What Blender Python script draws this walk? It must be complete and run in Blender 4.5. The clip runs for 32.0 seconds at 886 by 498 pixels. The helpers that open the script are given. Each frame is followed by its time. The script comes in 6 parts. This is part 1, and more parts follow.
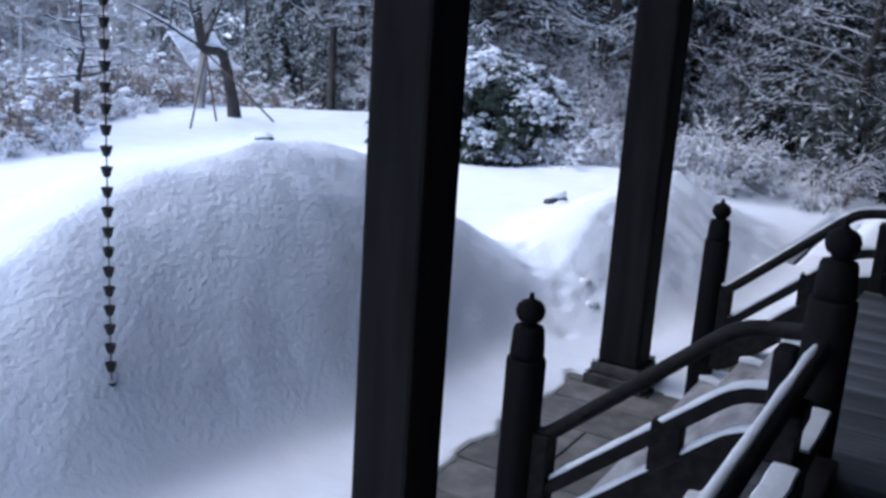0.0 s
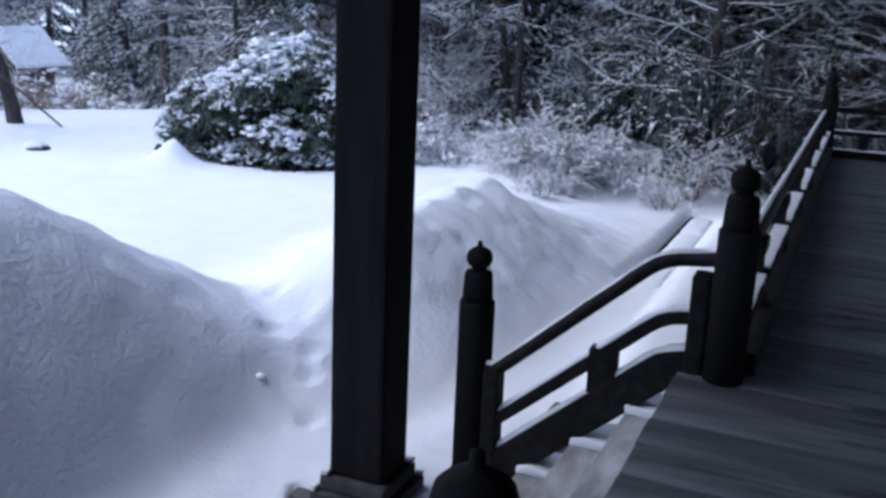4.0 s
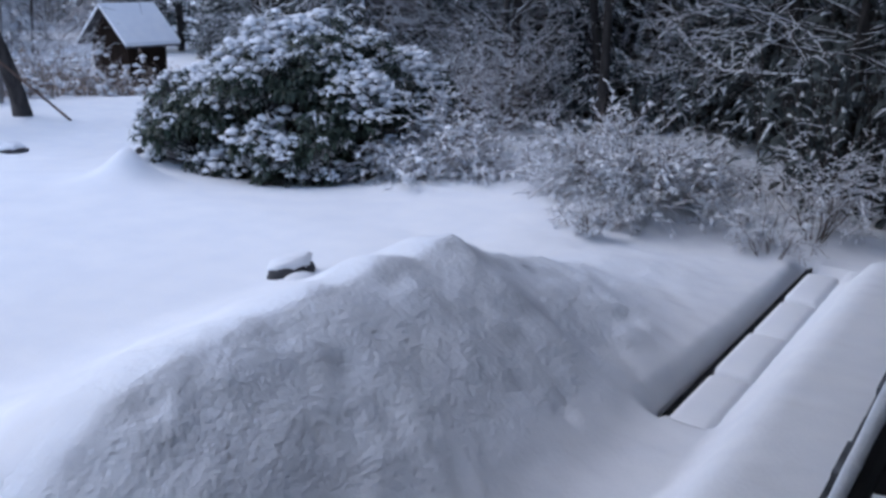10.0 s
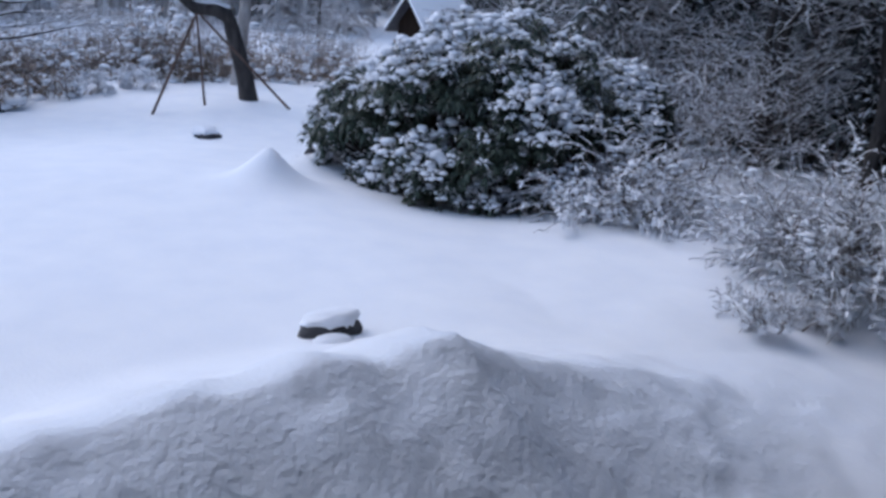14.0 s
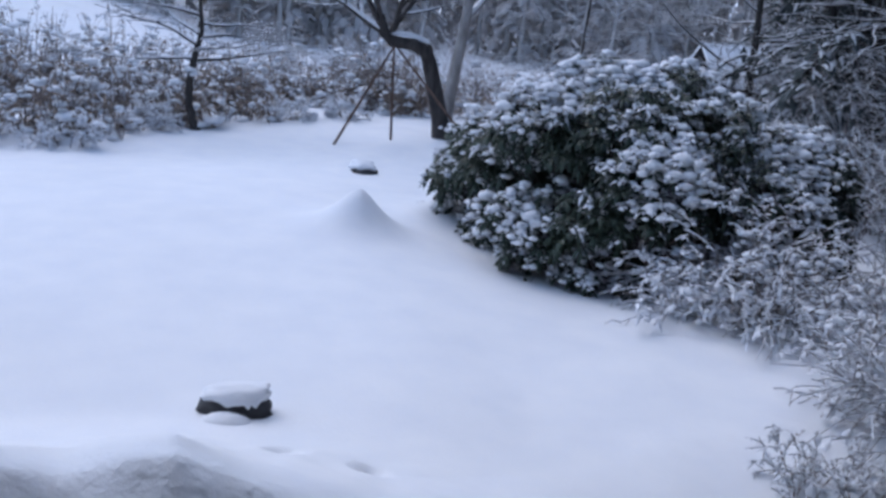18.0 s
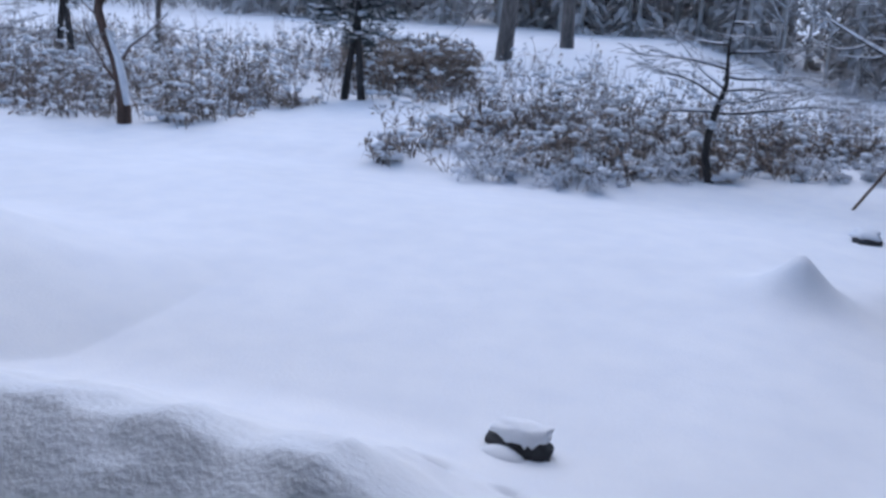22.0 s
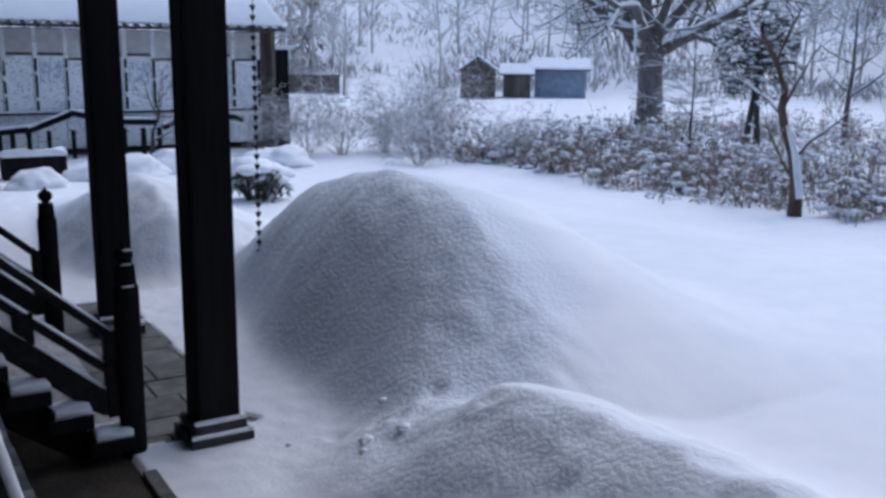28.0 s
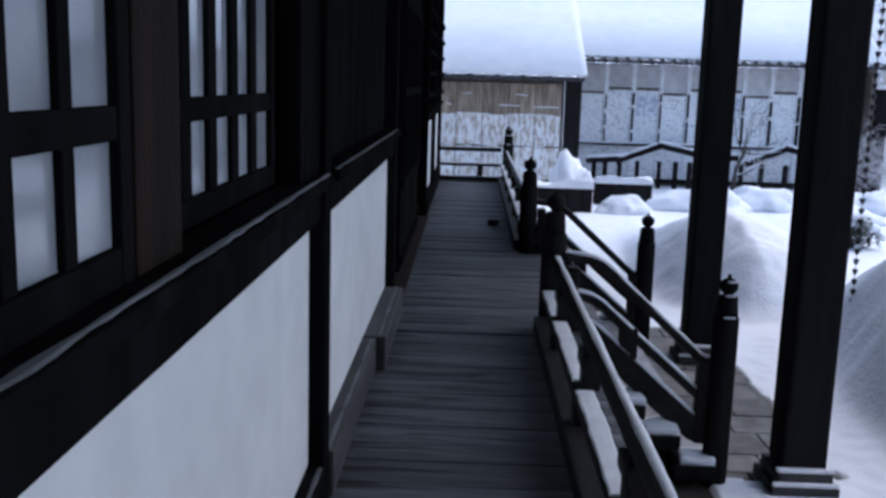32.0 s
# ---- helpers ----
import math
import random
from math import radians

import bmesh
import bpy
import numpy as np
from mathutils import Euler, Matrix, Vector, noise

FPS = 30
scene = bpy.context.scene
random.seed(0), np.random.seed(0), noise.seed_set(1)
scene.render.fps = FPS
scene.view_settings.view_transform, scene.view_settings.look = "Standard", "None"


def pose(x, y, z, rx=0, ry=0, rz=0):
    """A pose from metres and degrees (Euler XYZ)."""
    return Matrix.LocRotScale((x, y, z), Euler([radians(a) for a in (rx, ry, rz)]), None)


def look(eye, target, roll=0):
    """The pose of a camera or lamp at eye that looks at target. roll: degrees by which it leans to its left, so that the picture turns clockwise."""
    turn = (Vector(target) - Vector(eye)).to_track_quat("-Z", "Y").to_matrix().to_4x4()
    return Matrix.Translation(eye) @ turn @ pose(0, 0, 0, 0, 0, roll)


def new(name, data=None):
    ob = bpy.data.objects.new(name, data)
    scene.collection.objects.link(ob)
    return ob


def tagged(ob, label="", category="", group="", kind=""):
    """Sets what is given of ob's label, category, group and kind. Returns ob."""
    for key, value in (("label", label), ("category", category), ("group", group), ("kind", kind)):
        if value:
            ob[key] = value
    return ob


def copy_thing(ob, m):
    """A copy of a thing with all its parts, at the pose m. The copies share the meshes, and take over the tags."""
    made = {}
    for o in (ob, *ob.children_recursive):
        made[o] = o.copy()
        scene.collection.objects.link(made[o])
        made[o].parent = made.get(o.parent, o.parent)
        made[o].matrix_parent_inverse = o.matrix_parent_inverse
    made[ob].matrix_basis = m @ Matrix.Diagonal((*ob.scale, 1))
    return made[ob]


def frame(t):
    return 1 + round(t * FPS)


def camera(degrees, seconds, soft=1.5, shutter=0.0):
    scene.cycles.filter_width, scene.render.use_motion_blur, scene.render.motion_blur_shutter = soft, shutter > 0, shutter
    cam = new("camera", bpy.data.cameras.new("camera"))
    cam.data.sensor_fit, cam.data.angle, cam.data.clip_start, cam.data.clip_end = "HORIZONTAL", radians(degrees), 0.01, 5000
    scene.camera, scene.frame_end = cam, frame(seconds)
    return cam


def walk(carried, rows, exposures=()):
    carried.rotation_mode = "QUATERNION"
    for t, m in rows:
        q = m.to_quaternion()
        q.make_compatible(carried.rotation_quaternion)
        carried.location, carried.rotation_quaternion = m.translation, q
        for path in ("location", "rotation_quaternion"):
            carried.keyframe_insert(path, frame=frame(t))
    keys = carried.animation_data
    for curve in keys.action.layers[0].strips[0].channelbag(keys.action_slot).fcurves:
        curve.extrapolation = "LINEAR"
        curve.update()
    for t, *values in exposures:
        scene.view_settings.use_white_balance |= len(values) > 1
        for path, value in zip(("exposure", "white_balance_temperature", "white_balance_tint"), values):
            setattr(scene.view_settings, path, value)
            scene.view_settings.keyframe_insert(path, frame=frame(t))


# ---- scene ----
cam = camera(49.8, 32.0, soft=3.0)
PATH = [
    (0, (0.573, -2.827, 1.483), (-0.402, -1.15, 0.998), 3.8),
    (0.5, (0.568, -2.526, 1.466), (-0.322, -0.791, 1.02), 3.7),
    (1, (0.529, -2.231, 1.481), (-0.233, -0.44, 1.022), 2.1),
    (1.5, (0.54, -1.955, 1.464), (-0.195, -0.153, 1.001), 1.3),
    (2, (0.548, -1.675, 1.46), (-0.164, 0.138, 1.005), 2.0),
    (2.5, (0.521, -1.382, 1.44), (-0.196, 0.425, 0.97), 2.2),
    (3, (0.5, -1.076, 1.451), (-0.223, 0.726, 0.974), 2.4),
    (3.5, (0.56, -0.763, 1.445), (-0.236, 0.998, 0.931), 3.3),
    (4, (0.545, -0.503, 1.434), (-0.225, 1.274, 0.935), 2.4),
    (4.5, (0.474, -0.221, 1.461), (-0.244, 1.573, 0.945), 2.9),
    (6.5, (0.48, 1.048, 1.414), (-0.324, 2.79, 0.85), 1.3),
    (7, (0.505, 1.37, 1.427), (-0.405, 3.071, 0.9), 0.7),
    (7.5, (0.505, 1.626, 1.413), (-0.447, 3.309, 0.901), 1.4),
    (8, (0.453, 1.96, 1.402), (-0.529, 3.609, 0.842), 1.3),
    (8.5, (0.414, 2.192, 1.388), (-0.613, 3.826, 0.866), -0.0),
    (9, (0.403, 2.484, 1.408), (-0.651, 4.104, 0.892), 0.5),
    (9.5, (0.372, 2.779, 1.4), (-0.671, 4.401, 0.87), 1.9),
    (10, (0.38, 3.054, 1.411), (-0.666, 4.663, 0.845), 1.2),
    (10.5, (0.419, 3.357, 1.403), (-0.76, 4.884, 0.874), 2.0),
    (11, (0.429, 3.62, 1.396), (-0.765, 5.143, 0.891), 2.2),
    (11.5, (0.389, 3.926, 1.409), (-0.847, 5.398, 0.859), 2.0),
    (12, (0.387, 4.225, 1.395), (-0.908, 5.647, 0.848), 1.3),
    (12.5, (0.403, 4.515, 1.416), (-0.937, 5.884, 0.841), 1.9),
    (13, (0.353, 4.805, 1.409), (-1.035, 6.123, 0.826), 3.5),
    (13.5, (0.311, 5.043, 1.423), (-1.111, 6.316, 0.824), 3.0),
    (14, (0.329, 5.323, 1.41), (-1.181, 6.493, 0.818), 3.6),
    (14.5, (0.324, 5.579, 1.419), (-1.197, 6.75, 0.86), 4.5),
    (15, (0.253, 5.865, 1.417), (-1.314, 6.949, 0.811), 5.8),
    (15.5, (0.215, 6.123, 1.41), (-1.417, 7.112, 0.81), 3.7),
    (17.5, (0.273, 7.281, 1.447), (-1.519, 7.948, 0.862), 6.0),
    (18, (0.251, 7.549, 1.435), (-1.573, 8.153, 0.88), 5.5),
    (18.5, (0.233, 7.818, 1.457), (-1.598, 8.325, 0.832), 6.2),
    (19, (0.229, 8.089, 1.451), (-1.616, 8.543, 0.825), 5.3),
    (19.5, (0.229, 8.345, 1.46), (-1.627, 8.709, 0.809), 5.4),
    (20, (0.227, 8.509, 1.482), (-1.665, 8.666, 0.854), 5.2),
    (20.5, (0.172, 8.646, 1.493), (-1.72, 8.59, 0.846), 4.9),
    (21, (0.154, 8.75, 1.496), (-1.741, 8.487, 0.913), 4.3),
    (21.5, (0.121, 8.886, 1.485), (-1.744, 8.402, 0.948), 4.2),
    (22, (0.117, 8.974, 1.475), (-1.71, 8.361, 0.938), 3.3),
    (22.5, (0.149, 9.028, 1.504), (-1.627, 8.269, 0.984), 1.8),
    (23, (0.21, 9.07, 1.504), (-1.499, 8.186, 0.958), 1.0),
    (23.5, (0.256, 9.122, 1.512), (-1.38, 8.132, 0.925), 1.9),
    (24, (0.233, 9.182, 1.521), (-1.311, 8.038, 0.968), 2.3),
    (24.5, (0.259, 9.248, 1.536), (-1.225, 8.019, 0.999), 1.9),
    (25, (0.273, 9.285, 1.54), (-1.136, 7.965, 1.016), 1.0),
    (25.5, (0.311, 9.337, 1.565), (-1.021, 7.936, 1.052), 0.8),
    (27.5, (0.393, 9.401, 1.605), (-0.717, 7.791, 1.186), 0.8),
    (28, (0.402, 9.399, 1.589), (-0.623, 7.729, 1.188), 0.6),
    (28.5, (0.427, 9.368, 1.568), (-0.501, 7.64, 1.178), 0.8),
    (29, (0.452, 9.366, 1.56), (-0.356, 7.579, 1.167), 0.9),
    (29.5, (0.468, 9.376, 1.561), (-0.26, 7.555, 1.169), 1.0),
    (30, (0.487, 9.379, 1.569), (-0.144, 7.519, 1.19), 1.1),
    (30.5, (0.523, 9.392, 1.578), (0.012, 7.493, 1.216), 0.8),
    (31, (0.553, 9.37, 1.573), (0.175, 7.436, 1.228), 0.8),
    (31.5, (0.64, 9.347, 1.568), (0.477, 7.385, 1.221), 1.0),
    (32, (0.715, 9.336, 1.568), (0.766, 7.367, 1.219), 1.7),
]
walk(cam, [(t, look(eye, target, roll)) for t, eye, target, roll in PATH], ((0.0, 1.17, 6180, 14), (4.5, 1.0, 6180, 14), (9.0, 0.54, 6220, 14), (13.0, 0.5, 6230, 14), (20.0, 0.4, 6220, 14), (24.0, 0.31, 6240, 14), (28.0, 0.41, 6430, 14), (29.0, 0.5, 6480, 14), (30.0, 0.66, 6450, 14), (31.0, 0.7, 6450, 14), (32.0, 1.0, 6450, 14)))

# ---- light ----
world = bpy.data.worlds.new("overcast_sky")
scene.world = world
world.use_nodes = True
wn, wl = world.node_tree.nodes, world.node_tree.links
wn.clear()
sky = wn.new("ShaderNodeTexSky")
sky.sky_type, sky.sun_disc = "NISHITA", False
sky.sun_elevation, sky.sun_rotation = radians(52), radians(250)
sky.air_density, sky.dust_density, sky.ozone_density = 1.3, 1.5, 3.0
bg = wn.new("ShaderNodeBackground")
bg.inputs["Strength"].default_value = 0.15
wo = wn.new("ShaderNodeOutputWorld")
wl.new(sky.outputs[0], bg.inputs[0])
wl.new(bg.outputs[0], wo.inputs[0])
sun = new("sun", bpy.data.lights.new("sun", "SUN"))
sun.data.energy, sun.data.angle, sun.data.color = 0.65, radians(80), (0.95, 0.95, 0.955)
sun.matrix_world = look((-17, -3.5, 25), (0, 3, 0))


# ---- materials ----
def mat(name, c1, c2, scale=8.0, rough=0.7, bump=0.3, bscale=30.0, stretch=(1, 1, 1), big=0.25, rand=0.0, metal=0.0, dist=0.01, spec=0.4):
    m = bpy.data.materials.new(name)
    m.use_nodes = True
    n, l = m.node_tree.nodes, m.node_tree.links
    b = n["Principled BSDF"]
    tc, mp = n.new("ShaderNodeTexCoord"), n.new("ShaderNodeMapping")
    mp.inputs["Scale"].default_value = stretch
    l.new(tc.outputs["Object"], mp.inputs[0])
    na, nb, nc = (n.new("ShaderNodeTexNoise") for _ in range(3))
    for nd, s, d in ((na, scale, 6), (nb, scale * 0.13, 3), (nc, bscale, 5)):
        nd.inputs["Scale"].default_value, nd.inputs["Detail"].default_value = s, d
        l.new(mp.outputs[0], nd.inputs["Vector"])
    ramp = n.new("ShaderNodeValToRGB")
    ramp.color_ramp.elements[0].color, ramp.color_ramp.elements[1].color = (*c1, 1), (*c2, 1)
    ramp.color_ramp.elements[0].position, ramp.color_ramp.elements[1].position = 0.3, 0.7
    l.new(na.outputs["Fac"], ramp.inputs[0])
    mr = n.new("ShaderNodeMapRange")
    mr.inputs["From Min"].default_value, mr.inputs["From Max"].default_value = 0.3, 0.7
    mr.inputs["To Min"].default_value, mr.inputs["To Max"].default_value = 1 - big, 1 + big * 0.4
    l.new(nb.outputs["Fac"], mr.inputs["Value"])
    mul = n.new("ShaderNodeMix")
    mul.data_type, mul.blend_type = "RGBA", "MULTIPLY"
    mul.inputs["Factor"].default_value = 1
    l.new(ramp.outputs[0], mul.inputs[6])
    val = mr.outputs[0]
    if rand:
        oi, mo = n.new("ShaderNodeObjectInfo"), n.new("ShaderNodeMapRange")
        mo.inputs["To Min"].default_value, mo.inputs["To Max"].default_value = 1 - rand, 1 + rand
        l.new(oi.outputs["Random"], mo.inputs["Value"])
        mm = n.new("ShaderNodeMath")
        mm.operation = "MULTIPLY"
        l.new(mr.outputs[0], mm.inputs[0])
        l.new(mo.outputs[0], mm.inputs[1])
        val = mm.outputs[0]
    l.new(val, mul.inputs[7])
    l.new(mul.outputs[2], b.inputs["Base Color"])
    b.inputs["Roughness"].default_value, b.inputs["Metallic"].default_value = rough, metal
    b.inputs["Specular IOR Level"].default_value = spec
    if bump:
        bp = n.new("ShaderNodeBump")
        bp.inputs["Strength"].default_value, bp.inputs["Distance"].default_value = bump, dist
        l.new(nc.outputs["Fac"], bp.inputs["Height"])
        l.new(bp.outputs[0], b.inputs["Normal"])
    return m


SNOW = mat("snow", (0.78, 0.81, 0.86), (0.84, 0.86, 0.89), 3, 0.75, 0.25, 45, big=0.05, dist=0.012, spec=0.2)
# coarse crumbly relief where snow has slid off the roof
sn_n, sn_l = SNOW.node_tree.nodes, SNOW.node_tree.links
att = sn_n.new("ShaderNodeAttribute")
att.attribute_name = "crumble"
tc2, gn1, gn2 = sn_n.new("ShaderNodeTexCoord"), sn_n.new("ShaderNodeTexNoise"), sn_n.new("ShaderNodeBump")
gn1.inputs["Scale"].default_value, gn1.inputs["Detail"].default_value, gn1.inputs["Roughness"].default_value = 25, 2, 0.5
sn_l.new(tc2.outputs["Object"], gn1.inputs["Vector"])
gn2.inputs["Distance"].default_value = 0.0125
sn_l.new(gn1.outputs["Fac"], gn2.inputs["Height"])
sn_l.new(att.outputs["Fac"], gn2.inputs["Strength"])
sn_l.new(next(n for n in sn_n if n.bl_idname == "ShaderNodeBump" and n != gn2).outputs[0], gn2.inputs["Normal"])
sn_l.new(gn2.outputs[0], sn_n["Principled BSDF"].inputs["Normal"])
# old coarse-grained roof snow: greyer, bluer than fresh powder; tint also paints heap shade
old_shade_mix = sn_n.new("ShaderNodeMix")
old_shade_mix.data_type, old_shade_mix.blend_type = "RGBA", "MULTIPLY"
old_shade_mix.inputs[7].default_value = (0.9, 0.94, 0.99, 1.0)
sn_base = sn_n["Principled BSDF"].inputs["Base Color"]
sn_l.new(sn_base.links[0].from_socket, old_shade_mix.inputs[6])
sn_l.new(att.outputs["Fac"], old_shade_mix.inputs[0])
sn_l.new(old_shade_mix.outputs[2], sn_base)
SNOW_CAP = mat("snow_on_wood", (0.72, 0.75, 0.80), (0.84, 0.86, 0.89), 14, 0.8, 0.4, 60, big=0.12, spec=0.2)
FROST = mat("frosted_twigs_snow", (0.7, 0.72, 0.77), (0.84, 0.86, 0.89), 20, 0.8, 0.0, big=0.1, spec=0.2)
BLACKWOOD = mat("dark_stained_wood", (0.01, 0.0096, 0.0104), (0.021, 0.0195, 0.0205), 10, 0.8, 0.35, 60, (1, 1, 0.12), 0.3, spec=0.05)
WALLWOOD = mat("black_wall_boards", (0.0065, 0.0065, 0.007), (0.014, 0.0133, 0.014), 10, 0.95, 0.35, 60, (1, 1, 0.12), 0.3, spec=0.0)
RAILWOOD = mat("dark_rail_wood", (0.007, 0.006, 0.0065), (0.019, 0.017, 0.017), 22, 0.65, 0.3, 70, (1, 0.2, 1), 0.3, spec=0.14)
DECK = mat("weathered_deck_wood", (0.065, 0.07, 0.08), (0.2, 0.212, 0.238), 11, 0.75, 0.6, 60, (0.12, 1, 1), 0.6, rand=0.25, spec=0.3)
# wet dark stains across the deck boards
dk_n, dk_l = DECK.node_tree.nodes, DECK.node_tree.links
tc3, mp3, ns3, rp3, mx3 = dk_n.new("ShaderNodeTexCoord"), dk_n.new("ShaderNodeMapping"), dk_n.new("ShaderNodeTexNoise"), dk_n.new("ShaderNodeMapRange"), dk_n.new("ShaderNodeMix")
geo3 = dk_n.new("ShaderNodeNewGeometry")
mp3.inputs["Scale"].default_value = (0.5, 5.0, 1.0)
ns3.inputs["Scale"].default_value, ns3.inputs["Detail"].default_value, ns3.inputs["Roughness"].default_value = 2.0, 6, 0.65
rp3.inputs["From Min"].default_value, rp3.inputs["From Max"].default_value, rp3.inputs["To Max"].default_value = 0.63, 0.73, 0.9
mx3.data_type, mx3.blend_type = "RGBA", "MULTIPLY"
bc3 = dk_n["Principled BSDF"].inputs["Base Color"]
mx3.inputs[7].default_value = (0.12, 0.12, 0.13, 1.0)
dk_l.new(geo3.outputs["Position"], mp3.inputs["Vector"])
dk_l.new(mp3.outputs[0], ns3.inputs["Vector"])
sx3, ma3 = dk_n.new("ShaderNodeSeparateXYZ"), dk_n.new("ShaderNodeMath")
ma3.operation = "MULTIPLY_ADD"
ma3.inputs[1].default_value = 0.14
dk_l.new(geo3.outputs["Position"], sx3.inputs[0])
dk_l.new(sx3.outputs["X"], ma3.inputs[0])
dk_l.new(ns3.outputs["Fac"], ma3.inputs[2])
dk_l.new(ma3.outputs[0], rp3.inputs["Value"])
dk_l.new(rp3.outputs[0], mx3.inputs[0])
dk_l.new(bc3.links[0].from_socket, mx3.inputs[6])
dk_l.new(mx3.outputs[2], bc3)
PLASTER = mat("white_plaster", (0.66, 0.66, 0.66), (0.74, 0.74, 0.735), 5, 0.9, 0.15, 120, big=0.08)
STONE = mat("grey_flagstone", (0.075, 0.074, 0.07), (0.185, 0.18, 0.172), 7, 0.7, 0.5, 40, big=0.35, rand=0.18)
SOIL = mat("bare_dark_soil", (0.03, 0.024, 0.018), (0.075, 0.06, 0.045), 5, 0.95, 0.8, 30, big=0.4)
BASESTONE = mat("dark_base_stone", (0.03, 0.03, 0.031), (0.085, 0.083, 0.083), 8, 0.8, 0.5, 40, big=0.3, spec=0.2)
BARK = mat("dark_bark", (0.024, 0.021, 0.02), (0.075, 0.066, 0.062), 16, 0.9, 0.9, 40, (1, 1, 0.25), 0.3)
# bark of the field trees, lightened to paint in the haze before them
MISTBARK = mat("haze_lightened_bark", (0.085, 0.074, 0.07), (0.2, 0.18, 0.172), 9, 0.9, 0.6, 30, (1, 1, 0.3), 0.3)
# distance haze is put into this bark colour by paling it
FARBARK = mat("haze_pale_far_bark", (0.4, 0.39, 0.385), (0.6, 0.58, 0.57), 2, 0.95, 0.0, big=0.3)
PALEBARK = mat("pale_bark", (0.22, 0.2, 0.19), (0.45, 0.43, 0.42), 12, 0.85, 0.5, 30, (1, 1, 0.3), 0.3)
BROWNBARK = mat("brown_bark", (0.07, 0.045, 0.035), (0.17, 0.11, 0.085), 14, 0.9, 0.9, 40, (1, 1, 0.25), 0.3)
TWIG = mat("brown_twigs", (0.125, 0.1, 0.092), (0.27, 0.225, 0.21), 20, 0.9, 0.0, big=0.3)
LEAF = mat("evergreen_leaf", (0.02, 0.035, 0.026), (0.055, 0.08, 0.055), 9, 0.45, 0.0, big=0.3)
CEDAR = mat("cedar_foliage", (0.045, 0.057, 0.057), (0.12, 0.14, 0.14), 6, 0.8, 0.0, big=0.3, rand=0.2)
WEED = mat("withered_leaves", (0.19, 0.15, 0.125), (0.42, 0.345, 0.29), 5, 0.9, 0.0, big=0.3)
IRON = mat("dark_copper_chain", (0.02, 0.02, 0.022), (0.06, 0.055, 0.055), 40, 0.5, 0.2, 80, metal=0.6)


def crisp(m, low, high):
    """Sharpen the border between a material's two colours."""
    for nd in m.node_tree.nodes:
        if nd.bl_idname == "ShaderNodeValToRGB":
            nd.color_ramp.elements[0].position, nd.color_ramp.elements[1].position = low, high
    return m


MATTING = mat("brown_woven_screen", (0.17, 0.125, 0.088), (0.46, 0.38, 0.31), 16, 0.9, 0.5, 60, (1, 1, 0.12), 0.3)
MATSNOW = crisp(mat("snow_streaked_screen", (0.5, 0.43, 0.37), (0.85, 0.865, 0.88), 9, 0.9, 0.4, 40, (1.6, 1, 0.55), 0.15), 0.4, 0.54)
SHEDWALL = mat("faded_shed_boards", (0.07, 0.057, 0.05), (0.16, 0.132, 0.118), 4, 0.9, 0.4, 30, (1, 1, 0.2), 0.3)
BLUEWALL = mat("blue_grey_sheeting", (0.16, 0.21, 0.29), (0.24, 0.29, 0.37), 3, 0.7, 0.2, 20, big=0.2)
PALEBLUE = crisp(mat("snow_flecked_blue_sheet", (0.42, 0.48, 0.58), (0.8, 0.82, 0.86), 14, 0.8, 0.2, 20, (1.3, 1, 0.7), 0.1), 0.42, 0.56)
GREYBOARD = mat("grey_panel_board", (0.5, 0.5, 0.51), (0.66, 0.66, 0.66), 5, 0.85, 0.2, 40, big=0.2)
MESHBOARD = crisp(mat("snow_spattered_board", (0.36, 0.37, 0.4), (0.87, 0.885, 0.9), 16, 0.85, 0.4, 30, (0.8, 1, 1.5), 0.06), 0.34, 0.45)
ROCK = mat("dark_rock", (0.02, 0.02, 0.022), (0.075, 0.075, 0.08), 9, 0.8, 0.8, 30, big=0.3)
# far foliage lightened in its base colour to read as mist
FARWOOD = mat("haze_pale_far_foliage", (0.36, 0.345, 0.345), (0.56, 0.54, 0.535), 1.5, 0.95, 0.0, big=0.3)
BRACKETWOOD = mat("brown_worn_wood", (0.05, 0.03, 0.02), (0.13, 0.075, 0.045), 10, 0.6, 0.3, 60, (1, 1, 0.15), 0.3)
FROSTWOOD = mat("frosted_tread_wood", (0.22, 0.225, 0.24), (0.5, 0.51, 0.54), 14, 0.85, 0.3, 60, (1, 0.3, 1), 0.35)
LEDGEFROST = mat("thin_blown_frost", (0.06, 0.064, 0.07), (0.2, 0.208, 0.22), 14, 0.85, 0.3, 60, (1, 0.3, 1), 0.35)
# near-black so the drain edging paints the shadow under the snow lip
SHADESTONE = mat("shade_black_stone", (0.006, 0.006, 0.007), (0.02, 0.02, 0.023), 9, 0.8, 0.6, 30, big=0.3, spec=0.08)
DARKBROWN = mat("dark_brown_board", (0.011, 0.007, 0.005), (0.028, 0.018, 0.013), 10, 0.8, 0.3, 60, (1, 1, 0.15), 0.3, spec=0.06)
GREYWOOD = mat("grey_worn_timber", (0.028, 0.027, 0.028), (0.075, 0.072, 0.073), 10, 0.75, 0.4, 60, (1, 0.15, 1), 0.3)
ROOFING = mat("dark_roof_sheeting", (0.03, 0.03, 0.035), (0.07, 0.07, 0.08), 6, 0.6, 0.2, 30)

GLASS = mat("frosted_window_glass", (0.24, 0.26, 0.29), (0.4, 0.42, 0.45), 2.5, 0.1, 0.05, 6, big=0.2, spec=0.9)


